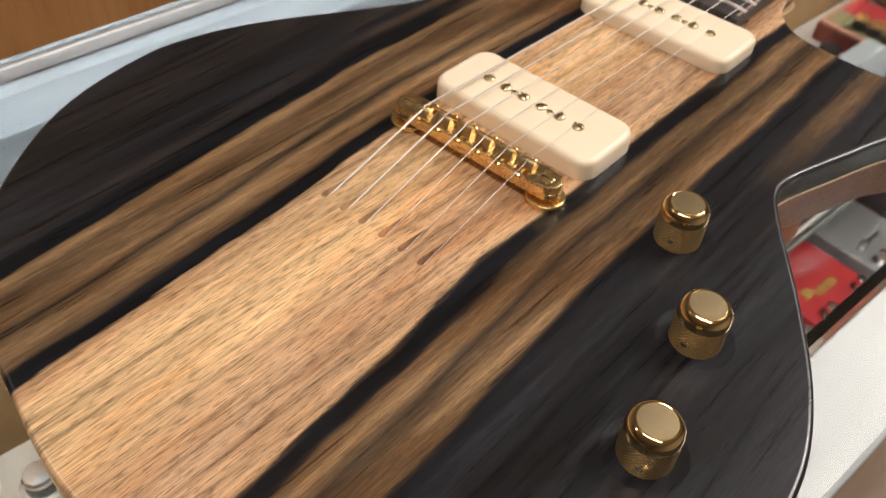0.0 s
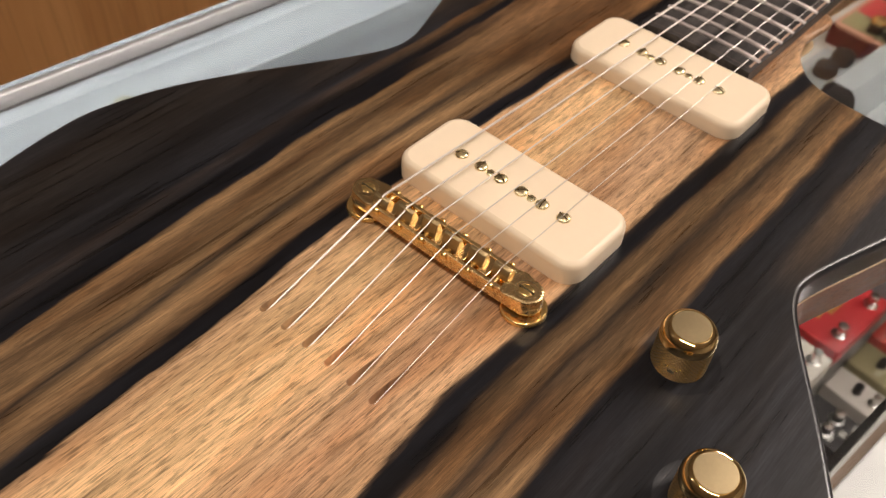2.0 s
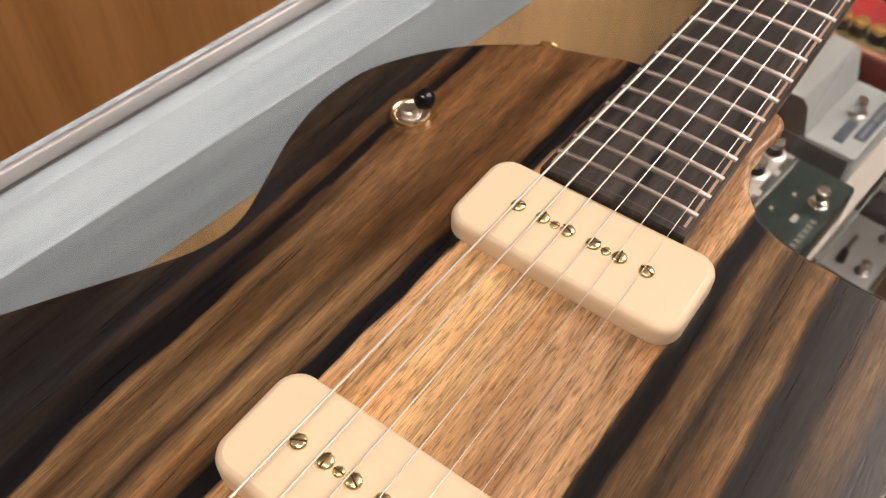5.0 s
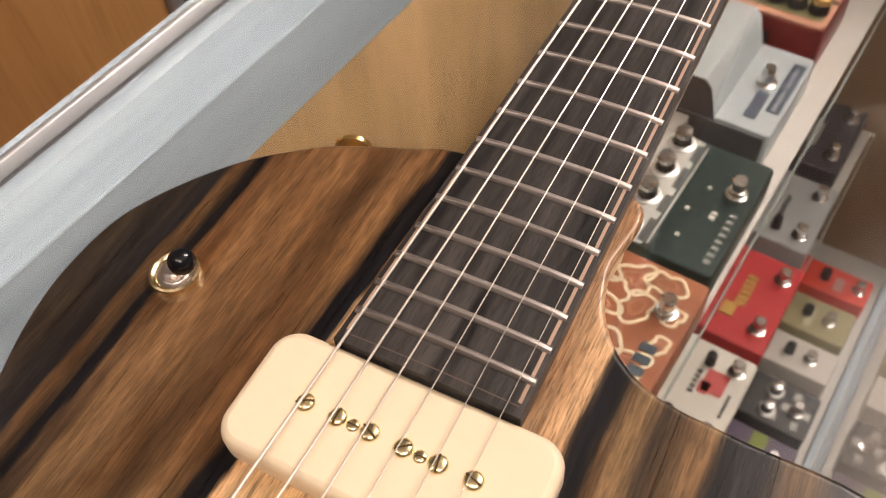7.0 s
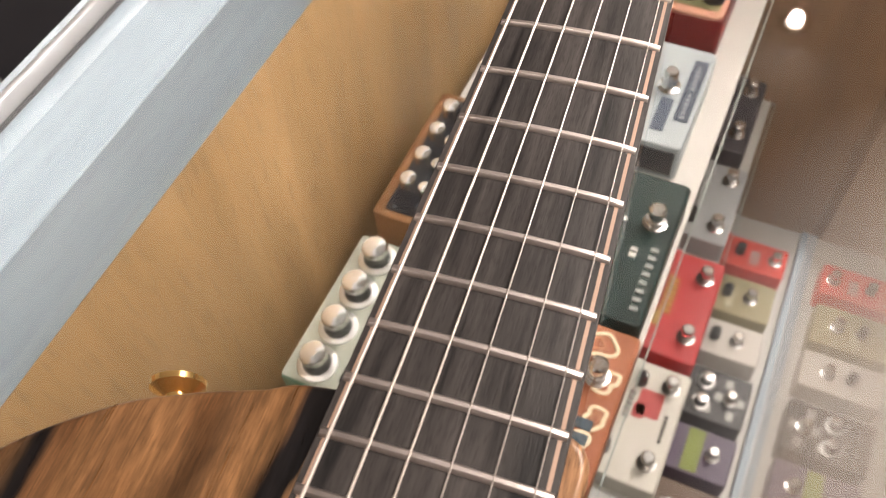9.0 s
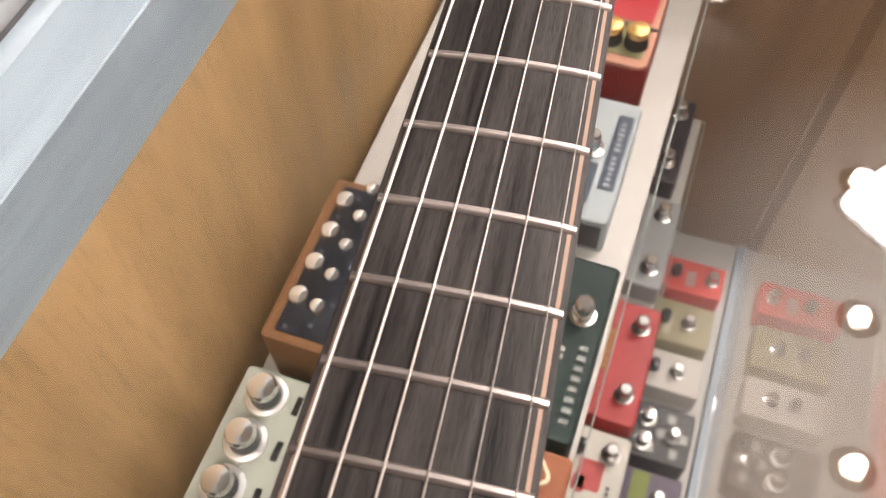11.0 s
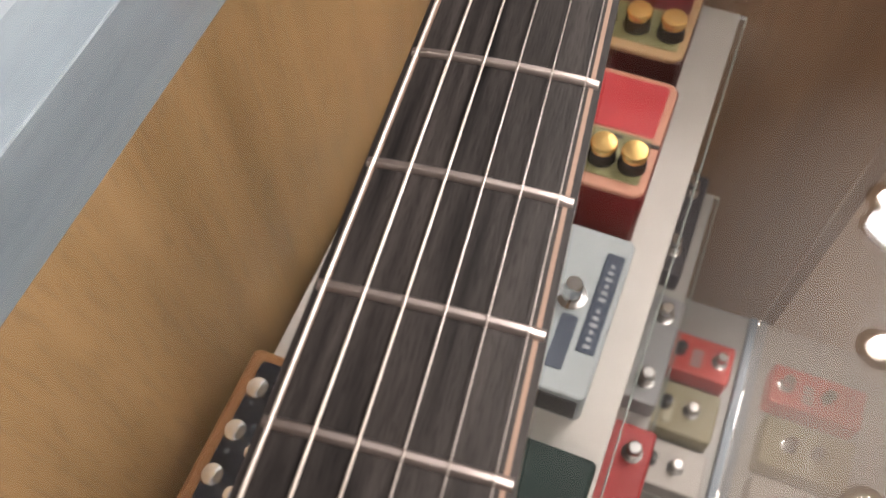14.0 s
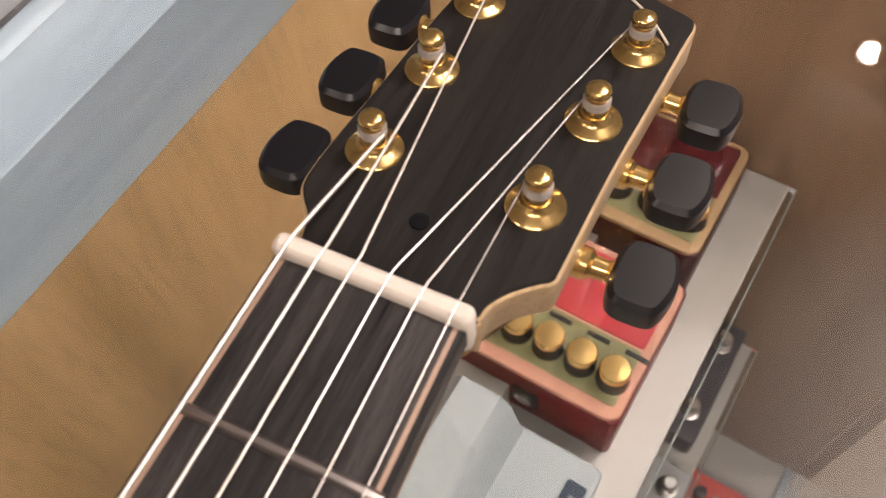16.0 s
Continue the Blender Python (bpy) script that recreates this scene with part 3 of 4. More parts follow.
rows = [[bm.verts.new((w * (k / 6 - 1), YEND + dy, board_top(w * (k / 6 - 1), YEND) + 0.0001)) for k in range(13)] for w, dy in ((half_width(YEND) - 0.0005, 0.0028), (half_width(YEND) - 0.0005, 0.0032))]
for k in range(12):
    bm.faces.new((rows[0][k], rows[0][k + 1], rows[1][k + 1], rows[1][k]))
part("purfling", bm, DULLLINE, board, "thin dull line across the end of the board")
neck_low = lambda x, y: fret_z(y) - 0.0072 - 0.0035 * (1 - 0.6 * min(1.0, max(0.0, (y - L + 0.03) / 0.03))) - 0.0125 * (1 - 0.75 * min(1.0, max(0.0, (y - L + 0.03) / 0.03))) * math.sqrt(max(0, 1 - (x / (half_width(y) + 0.0008)) ** 2))
strip("neck", 0.19, L + 0.004, 0.0008, lambda x, y: fret_z(y) - 0.0072, neck_low, NECKWOOD, guitar, "tan wooden neck", 14)


def fret_mesh(y, w):
    bm = bmesh.new()
    rows = []
    for k in range(13):
        x = w * (k / 6 - 1)
        z = crown(x, y) + fret_z(y) - BOARD
        end = 0.6 if k in (0, 12) else 1.0
        rows.append([bm.verts.new((x, y + dy, z + h * end)) for dy, h in ((-0.00135, -0.0004), (-0.0011, 0.0006), (-0.0005, 0.0012), (0.0005, 0.0012), (0.0011, 0.0006), (0.00135, -0.0004))])
    for r0, r1 in zip(rows, rows[1:]):
        for k in range(5):
            bm.faces.new((r0[k], r0[k + 1], r1[k + 1], r1[k])).smooth = True
    bm.faces.new(rows[0])
    bm.faces.new(rows[-1][::-1])
    return bm


for n in range(1, 23):
    y = L * 2 ** (-n / 12)
    part("fret", fret_mesh(y, half_width(y) + 0.0006), NICKEL, board)

nut = part("nut", layers(rounded(0.0445, 0.005, 0.0022, 4), [(0.0003, 0.010), (0, 0.0125), (0, 0.0218), (0.0006, 0.0229), (0.0015, 0.0234)], None, Matrix.Translation((-0.0003, L + 0.0009, 0))), BONE, guitar, "white bone nut", NECK)

# headstock, leaning back
TILT = 5.0
HEAD = NECK @ Matrix.Translation((0, L + 0.003, 0.0135)) @ Matrix.Rotation(radians(-TILT), 4, "X")
HOUT = [(-21.0, 2.2), (-22.2, 6), (-23.9, 10.8), (-27.6, 15.2), (-29.5, 20), (-29.4, 33), (-27.9, 54), (-26.8, 74), (-25.7, 88), (-22.5, 112), (-12, 124), (6, 120), (25, 112), (33.5, 109.3), (36.0, 106.5), (35.4, 97.7), (33.9, 74), (32.3, 50), (31.5, 22), (31.1, 17.4), (29.0, 15.6), (26.4, 13.3), (23.6, 10.3), (21.2, 6.2), (20.3, 2.4), (17.5, 1.2), (-18.5, 1.2)]
hline = smooth_loop([(a / 1000, b / 1000) for a, b in HOUT], 4)
part("headstock", layers(hline, [(0.004, -0.0148), (0.0004, -0.0128), (-0.0007, -0.0112), (-0.0007, -0.0013), (-0.0003, -0.0009)]), MAPLE, guitar, "pale maple headstock", HEAD)
part("headstock_face", layers(hline, [(0, -0.0009), (0, -0.0003), (0.0004, 0.0)]), BLACKWOOD, guitar, "black wooden headstock face", HEAD)
bm = tube([(0.012 + 0.02 * t, 0.112 - 0.006 * t - 0.01 * t * t, 0.0003) for t in (k / 8 for k in range(9))], 0.0004, 6)
part("logo_stroke", bm, BONE, guitar, "thin white curved logo line", HEAD)
for k in range(4):
    part("logo_bar", block(0.015 + 0.0035 * k, 0.0174 + 0.0035 * k, 0.113, 0.1155, 0.0, 0.0004, 0.0001), BONE, guitar, "white logo mark", HEAD)
part("truss_screw", lathe([(0.0022, -0.001), (0.0022, 0.0006), (0.0012, 0.0008)], 12), BLACK, guitar, "small black truss screw", HEAD @ Matrix.Translation((-0.0005, 0.019, 0)))

TUNERS = [(-19.2, 33.5, -1), (-18.6, 63, -1), (-18, 91, -1), (20.7, 33.5, 1), (23.6, 63, 1), (25.6, 91, 1)]
for tx, ty, side in TUNERS:
    m = HEAD @ Matrix.Translation((tx / 1000, ty / 1000, 0))
    tuner = part("tuner", lathe([(0.0069, 0), (0.0069, 0.0006), (0.0065, 0.0010), (0.0045, 0.0017), (0.0036, 0.0026), (0.0033, 0.0036)], 28), GOLD, guitar, "gold tuning machine with a black button", m)
    part("post", lathe([(0.0029, 0.0034), (0.0029, 0.0050), (0.0022, 0.0060), (0.0022, 0.0082), (0.0030, 0.0092), (0.0031, 0.0102), (0.0029, 0.0109), (0.0023, 0.0114), (0.001, 0.0116)], 24), GOLD, tuner)
    for k in range(3):
        ring = tube([(0.0029 * math.cos(a), 0.0029 * math.sin(a), 0.0062 + 0.0008 * k) for a in (j * math.pi / 8 for j in range(17))], 0.00048, 6)
        part("string_winding", ring, STEEL, tuner)
    reach = (0.0335 - abs(tx) / 1000) if side > 0 else (0.0285 - abs(tx) / 1000)
    out = Matrix.Translation((side * (reach + 0.0005), 0, -0.0138)) @ Matrix.Rotation(side * radians(90), 4, "Y")
    part("shaft", lathe([(0.0040, -0.004), (0.0040, 0.001), (0.0028, 0.002), (0.0026, 0.0055), (0.0034, 0.0065)], 16, None, out), GOLD, tuner)
    part("collar", lathe([(0.0030, 0.0065), (0.0030, 0.0078)], 16, None, out), NICKEL, tuner)
    knob = layers(smooth_loop([(-0.0088, -0.001), (-0.0098, 0.004), (-0.0088, 0.0095), (-0.003, 0.0118), (0.003, 0.0118), (0.0088, 0.0095), (0.0098, 0.004), (0.0088, -0.001), (0.004, -0.003), (-0.004, -0.003)], 4), [(0.0015, -0.0042), (0.0002, -0.0028), (0, 0), (0.0002, 0.0028), (0.0015, 0.0042)])
    turn = Matrix.Translation((side * (reach + 0.0098), 0, -0.0138)) @ Matrix.Rotation(-side * radians(90), 4, "Z")
    knob.transform(turn)
    part("button", knob, BUTTON, tuner, "black wooden tuner button")


def screw(r, z0, z1):
    """A round shank under a domed fillister head."""
    return lathe([(r * 0.97, z0), (r, z1 - r * 0.5), (r * 0.96, z1 - r * 0.32), (r * 0.84, z1 - r * 0.16), (r * 0.62, z1 - r * 0.05), (r * 0.3, z1)], 24)


def slotted(name, r, z0, z1, material, parent, m):
    """A screw with a raised dark bar on its head, coloured as the shade in a driver slot."""
    head = part(name, screw(r, z0, z1), material, parent, "", m)
    part("slot_shade", slab(r * 1.7, r * 0.2, z1 - r * 0.3, z1 + 0.00004, 0.0001, 0.00005), SLOTDARK, head, "dark narrow bar for the shade in a slot")
    return head


def pickup(y, top):
    pk = part("pickup", layers(rounded(0.0885, 0.0385, 0.0085, 8), [(0, 0.0), (0, top - 0.0028), (0.0004, top - 0.0015), (0.0012, top - 0.0005), (0.0026, top)], None), CREAM, guitar, "cream soapbar pickup with gold screws", Matrix.Translation((-0.0004, y, 0.0002)))
    for k in range(6):
        slotted("pole_screw", 0.0029, top - 0.002, top + 0.0012, POLEGOLD, pk, Matrix.Translation((-0.0250 + 0.0100 * k, 0, 0)) @ Matrix.Rotation(0.5 + k * 1.1, 4, "Z"))
    for sx in (-0.0100, 0.0100):
        slotted("mount_screw", 0.0020, top - 0.002, top + 0.0007, POLEGOLD, pk, Matrix.Translation((sx, -0.0002, 0)))


pickup(0.0387, 0.0097)
pickup(0.1520, 0.0078)

# bridge
BRIDGE = Matrix.Translation((0, 0, -0.0019)) @ Matrix.Rotation(radians(2.0), 4, "Z")
bridge = part("bridge", layers(rounded(0.0868, 0.0118, 0.0058, 10), [(0.0005, 0.0062), (0, 0.0067), (0, 0.0092), (0.0002, 0.0094)]), BRIDGEGOLD, guitar, "gold bridge with six saddles in slots", BRIDGE)
SADZ = (0.0160, 0.0171, 0.0177, 0.0177, 0.0171, 0.0161)
SADY = (-0.0018, -0.0010, 0.0002, -0.0006, 0.0006, 0.0014)
for side in (-1, 1):
    part("wall", slab(0.066, 0.0018, 0.0092, 0.0128, 0.0006, 0.0004, None, Matrix.Translation((0, side * 0.0050, 0))), BRIDGEGOLD, bridge)
    end = layers(smooth_loop([(-0.0036, 0.0059), (0.004, 0.0059), (0.0078, 0.0044), (0.0100, 0.0), (0.0078, -0.0044), (0.004, -0.0059), (-0.0036, -0.0059)], 6), [(0, 0.0092), (0, 0.0122), (0.0003, 0.0128), (0.0009, 0.0130)])
    end.transform(Matrix.Translation((side * 0.0334, 0, 0)) @ Matrix.Rotation(0 if side > 0 else math.pi, 4, "Z"))
    part("end_block", end, BRIDGEGOLD, bridge)
for k in range(5):
    mid = (STRX[k] + STRX[k + 1]) / 2
    part("rib", slab(0.0044, 0.0082, 0.0092, 0.0127, 0.0005, 0.0004, None, Matrix.Translation((mid, 0, 0))), BRIDGEGOLD, bridge)
for sx in (-0.037, 0.037):
    part("thumbwheel", layers([((0.0081 + 0.0003 * (j % 2)) * math.cos(j * math.pi / 60), (0.0081 + 0.0003 * (j % 2)) * math.sin(j * math.pi / 60)) for j in range(120)], [(0.0004, 0.0022), (0, 0.0025), (0, 0.0042), (0.0004, 0.0045)]), GOLD, bridge, "", Matrix.Translation((sx, 0, 0)))
    part("post", lathe([(0.0035, 0.0019), (0.0035, 0.006)], 16), GOLD, bridge, "", Matrix.Translation((sx, 0, 0)))
    part("bushing", lathe([(0.0062, 0.0017), (0.0062, 0.0022), (0.005, 0.0024)], 24), GOLDDARK, bridge, "", Matrix.Translation((sx, 0, 0)))
    part("screw_well", tube([(0.0042 * math.cos(j * math.pi / 16), 0.0042 * math.sin(j * math.pi / 16), 0.0130) for j in range(33)], 0.0002, 6), GOLDDARK, bridge, "", Matrix.Translation((sx, 0, 0)))
    slotted("post_screw", 0.0036, 0.0120, 0.0134, GOLD, bridge, Matrix.Translation((sx, 0, 0)))
for k, sx in enumerate(STRX):
    sad = bmesh.new()
    zt = SADZ[k] - 0.0004
    prof = [(-0.0022, 0.0110), (-0.0022, 0.0132), (-0.0010, zt), (0.0006, zt), (0.0020, 0.0136), (0.0020, 0.0110)]
    a = [sad.verts.new((-0.0036, py, pz)) for py, pz in prof]
    b = [sad.verts.new((0.0036, py, pz)) for py, pz in prof]
    for j in range(len(prof)):
        sad.faces.new((a[j], a[(j + 1) % 6], b[(j + 1) % 6], b[j]))
    sad.faces.new(a)
    sad.faces.new(b[::-1])
    bmesh.ops.bevel(sad, geom=list(sad.edges), offset=0.0002, segments=1, affect="EDGES")
    saddle = part("saddle", sad, SADDLEGOLD, bridge, "", Matrix.Translation((sx, SADY[k], 0)))
    stem = slab(0.0050, 0.0030, 0.0094, 0.0112, 0.0003, 0.0002)
    part("saddle_foot", stem, GOLD, saddle)
    rod = Matrix.Translation((sx, 0, 0.0112)) @ Matrix.Rotation(radians(-90), 4, "X")
    part("saddle_screw", lathe([(0.0010, -0.0070), (0.0018, -0.0066), (0.0018, -0.0058), (0.0011, -0.0056), (0.0011, 0.0058), (0.0016, 0.0060), (0.0016, 0.0068), (0.0008, 0.0071)], 14, None, rod), GOLD, bridge)

# strings: body slot, saddle, nut, post
NUTX = [-0.0187 + 0.00735 * k for k in range(6)]
ORDER = [0, 1, 2, 5, 4, 3]
GAUGE = [0.00050, 0.00040, 0.00031, 0.00021, 0.00017, 0.00014]
for k in range(6):
    tx, ty, side = TUNERS[ORDER[k]]
    post = HEAD @ Vector((tx / 1000 + (0.003 if side < 0 else -0.003), ty / 1000, 0.0068))
    pts = [(STRX[k], -0.0605, -0.0030), (STRX[k], SADY[k] - 0.0020, SADZ[k] - 0.0032), (STRX[k], SADY[k] - 0.0004, SADZ[k] - 0.0020), tuple(NECK @ Vector((NUTX[k], L, 0.0238))), tuple(NECK @ Vector((NUTX[k], L + 0.004, 0.0230))), tuple(post)]
    part("string", tube(pts, GAUGE[k], 8), BRONZE if k < 3 else STEEL, guitar, "wound steel string" if k < 3 else "plain steel string")


def control_knob(x, y, turn):
    m = Matrix.Translation((x, y, 0)) @ Matrix.Rotation(turn, 4, "Z")
    kn = part("control_knob", lathe([(0.0094, 0.0122), (0.0094, 0.0140), (0.0091, 0.0155), (0.0084, 0.0168), (0.0075, 0.0176), (0.0068, 0.0179), (0.0066, 0.0178)], 48), KNOBGOLD, guitar, "domed gold knob with knurled side", m)
    part("top_disc", lathe([(0.0066, 0.0177), (0.0064, 0.01795), (0.001, 0.0180)], 40), GOLDTOP, kn, "satin gold top")
    bm = bmesh.new()
    n, rows = 80, 16
    grid = []
    for j in range(rows + 1):
        z = -0.0008 + (0.0125 + 0.0008) * j / rows
        grid.append([bm.verts.new(((0.0090 + (0.00042 if (i + j) % 2 else -0.00042)) * math.cos(2 * math.pi * i / n), (0.0090 + (0.00042 if (i + j) % 2 else -0.00042)) * math.sin(2 * math.pi * i / n), z)) for i in range(n)])
    for j in range(rows):
        for i in range(n):
            q = (grid[j][i], grid[j][(i + 1) % n], grid[j + 1][(i + 1) % n], grid[j + 1][i])
            if (i + j) % 2:
                bm.faces.new((q[0], q[1], q[2])), bm.faces.new((q[0], q[2], q[3]))
            else:
                bm.faces.new((q[0], q[1], q[3])), bm.faces.new((q[1], q[2], q[3]))
    bm.faces.new(grid[0][::-1])
    bm.faces.new(grid[-1])
    skirt = part("knurled_skirt", bm, GOLDDARK, kn, "cross-knurled gold side")
    for poly in skirt.data.polygons:
        poly.use_smooth = False
    part("set_screw", lathe([(0.0013, 0.0), (0.0013, 0.0010), (0.0009, 0.0013)], 12, None, Matrix.Translation((0.0099, 0, 0.0062)) @ Matrix.Rotation(radians(90), 4, "Y")), POLEGOLD, kn)


for kx, ky, kt in KNOBS:
    control_knob(kx, ky, kt)

sw = part("toggle_switch", lathe([(0.0084, -0.0006), (0.0084, 0.0010), (0.0080, 0.0018), (0.0072, 0.0021), (0.0066, 0.0018), (0.0060, 0.0013), (0.0056, 0.0008)], 40), GOLDDARK, guitar, "gold toggle switch with a black tip", Matrix.Translation((*TOGGLE, 0)))
part("washer", lathe([(0.0057, 0.0009), (0.0050, 0.0006), (0.0042, 0.0011), (0.0034, 0.0010)], 32), NICKEL, sw, "bright nickel washer")
part("collar", lathe([(0.0036, 0.0002), (0.0036, 0.0030), (0.0028, 0.0036), (0.0022, 0.0036)], 20), NICKEL, sw)
lean = Matrix.Rotation(radians(-9), 4, "Z") @ Matrix.Rotation(radians(33), 4, "Y")
part("lever", lathe([(0.0017, 0.002), (0.0014, 0.013)], 12, None, lean), NICKEL, sw)
part("tip", lathe([(0.0016, 0.0112), (0.0027, 0.0118), (0.0037, 0.0133), (0.0042, 0.0152), (0.0041, 0.0168), (0.0034, 0.0184), (0.0022, 0.0194), (0.0008, 0.0197)], 28, None, lean), BLACK, sw, "glossy black tip")
button = Matrix.Translation((-0.070, 0.2425, -0.011)) @ Matrix.Rotation(radians(-90), 4, "X") @ Matrix.Rotation(radians(-22), 4, "Y")
part("strap_button", lathe([(0.0058, 0.0), (0.0036, 0.0025), (0.0034, 0.006), (0.0072, 0.0085), (0.0074, 0.0100), (0.005, 0.0112)], 32), GOLD, guitar, "gold strap button", button)

# ---- effect pedals on the shelves ----
PAINT = {}


def paint(colour, rough=0.35, metal=0.0):
    key = (colour, rough, metal)
    if key not in PAINT:
        # 0.62 darkens every pedal colour, in place of dimmer light inside the case
        PAINT[key] = plain("pedal_paint", tuple(0.62 * v for v in colour), rough, metal, 0.08, 40, 0.05)
        PAINT[key].node_tree.nodes["Principled BSDF"].inputs["Specular IOR Level"].default_value = 0.25
    return PAINT[key]


CHROME = plain("chrome", (0.8, 0.8, 0.8), 0.15, 1.0, 0.05, 60, 0.02)


def pedal(label, x0, x1, y0, y1, z0, h, colour, knobs=(), switches=(), bars=(), patches=(), knobcol=None, rough=0.35, rim=None):
    """A stompbox, given by its span in the room; features sit at fractions (across, along) of the top."""
    cx, cy, w, d = (x0 + x1) / 2, (y0 + y1) / 2, x1 - x0, y1 - y0
    p = thing("effect_pedal", label, "effect pedal", Matrix.Translation((cx, cy, z0)) @ Matrix.Rotation(CASE_TURN, 4, "Z"), "pedals in the case")
    part("enclosure", slab(w, d, 0.0, h, 0.004, 0.0025), paint(colour, rough), p)
    at = lambda a, b: Matrix.Translation(((a - 0.5) * w, (b - 0.5) * d, h))
    if rim:
        part("rim", layers(rounded(w * 0.99, d * 0.99, 0.008, 5), [(0, -0.002), (0, 0.0015), (0.0008, 0.0022)], None, Matrix.Translation((0, 0, h))), paint(rim, 0.4), p)
        at = lambda a, b: Matrix.Translation(((a - 0.5) * w, (b - 0.5) * d, h + 0.0022))
    for a, b, u, v, c in patches:
        part("panel", slab(u * w, v * d, 0.0, 0.0006, 0.002, 0.0002, None, at(a, b)), paint(c, 0.4), p)
    for a, b, u, v, c in bars:
        part("lettering", slab(u * w, v * d, 0.0, 0.0011, 0.0004, 0.0002, None, at(a, b)), paint(c, 0.5), p)
    for a, b, r in knobs:
        kb = part("knob", lathe([(r * 1.12, 0.0), (r * 1.08, 0.003), (r, 0.005), (r * 0.97, 0.0105), (r * 0.9, 0.0115)], 20), knobcol[0], p, "", at(a, b))
        part("cap", lathe([(r * 1.0, 0.0108), (r * 1.02, 0.0140), (r * 0.9, 0.0156), (r * 0.3, 0.0160)], 20), knobcol[1], kb)
        if knobcol[2]:
            part("skirt", lathe([(r * 1.55, 0.0), (r * 1.5, 0.0022), (r * 1.2, 0.0030)], 20), knobcol[2], kb)
    for a, b in switches:
        s = part("footswitch", lathe([(0.0085, 0.0), (0.0085, 0.0015), (0.0062, 0.002), (0.0062, 0.006), (0.0048, 0.0065), (0.0048, 0.013), (0.0060, 0.0140), (0.0060, 0.0165), (0.0045, 0.0178)], 20), CHROME, p, "", at(a, b))
    return p


SATIN = plain("satin_aluminium", (0.75, 0.76, 0.77), 0.3, 1.0, 0.08, 60, 0.03)
STEELGREY = plain("dark_steel", (0.16, 0.17, 0.18), 0.25, 1.0, 0.08, 60, 0.02)
SILV = (STEELGREY, CHROME, SATIN)
GLD = (BLACK, GOLD, None)
BLK = (BLACK, BLACK, None)
INK, PALE = (0.02, 0.02, 0.02), (0.5, 0.5, 0.48)
BACK = SHELF_A + 0.028
LETTERS = lambda a, b, u, step, n, w, c: [(a, b + step * k, u, step * w, c) for k in range(n)]
pedal("dark green pedal with silver-capped black knobs and pale lettering", -0.058, 0.051, 0.470, 0.592, SHELF_A, 0.035, (0.008, 0.026, 0.026), [(0.335, 0.14 + 0.255 * k, 0.0072) for k in range(4)], [(0.86, 0.67)], LETTERS(0.92, 0.10, 0.05, 0.056, 8, 0.5, (0.26, 0.28, 0.28)) + LETTERS(0.80, 0.42, 0.045, 0.04, 2, 0.7, PALE) + [(0.475, 0.14 + 0.24 * k, 0.055, 0.19 - 0.04 * (k % 2), (0.05, 0.06, 0.065)) for k in range(4)] + [(0.52, 0.5, 0.012, 0.9, PALE)] + [(0.62, 0.42, 0.03, 0.03, PALE), (0.68, 0.64, 0.03, 0.03, PALE), (0.66, 0.2, 0.03, 0.03, PALE)], [(0.32, 0.5, 0.34, 0.96, (0.45, 0.46, 0.44))], (BLACK, CHROME, SATIN))
orange = pedal("orange pedal with cream swirls", -0.074, 0.041, 0.356, 0.464, SHELF_A, 0.036, (0.30, 0.10, 0.048), [(0.1, 0.3, 0.007), (0.1, 0.7, 0.007)], [(0.84, 0.67)], LETTERS(0.86, 0.1, 0.10, 0.09, 4, 0.7, (0.03, 0.06, 0.09)), [(0.13, 0.5, 0.24, 0.9, (0.5, 0.5, 0.48))], SILV)
rng = random.Random(4)
for cx, cy, rr in ((0.030, 0.040, 0.012), (0.008, 0.034, 0.014), (-0.016, 0.028, 0.012), (0.044, 0.018, 0.009), (0.020, 0.012, 0.013), (-0.004, 0.004, 0.013), (0.006, -0.022, 0.016), (0.036, -0.030, 0.012), (-0.018, -0.026, 0.012), (0.022, -0.044, 0.010), (0.047, -0.008, 0.007), (-0.006, -0.045, 0.010)):
    ph, lobes = rng.uniform(0, 6.3), rng.choice((2, 3))
    for ring, (q, wide, tone, lift) in enumerate(((1.0, 0.0044, (0.16, 0.055, 0.03), 0.0338), (1.0, 0.0030, (0.78, 0.68, 0.50), 0.0353), (0.45, 0.0013, (0.50, 0.24, 0.14), 0.0358))):
        loop = []
        for j in range(49):
            a = j * math.pi / 24
            r = rr * q * (1 + 0.28 * math.sin(lobes * a + ph) + 0.10 * math.sin(5 * a + 2 * ph))
            loop.append((min(max(cx + r * math.cos(a), -0.026), 0.0525), min(max(cy + 0.85 * r * math.sin(a), -0.0495), 0.0495), lift))
        part("swirl", tube(loop, wide * 0.6, 6), paint(tone), orange, ("dark outline of a swirl", "cream painted swirl", "brown inner ring")[ring])
pedal("dark purple pedal with silver knobs", -0.090, 0.033, 0.236, 0.349, SHELF_A, 0.034, (0.036, 0.030, 0.058), [(0.3, 0.3, 0.007), (0.3, 0.7, 0.007)], [(0.8, 0.4)], [(0.6, 0.5, 0.05, 0.6, (0.35, 0.3, 0.2))], (), SILV)
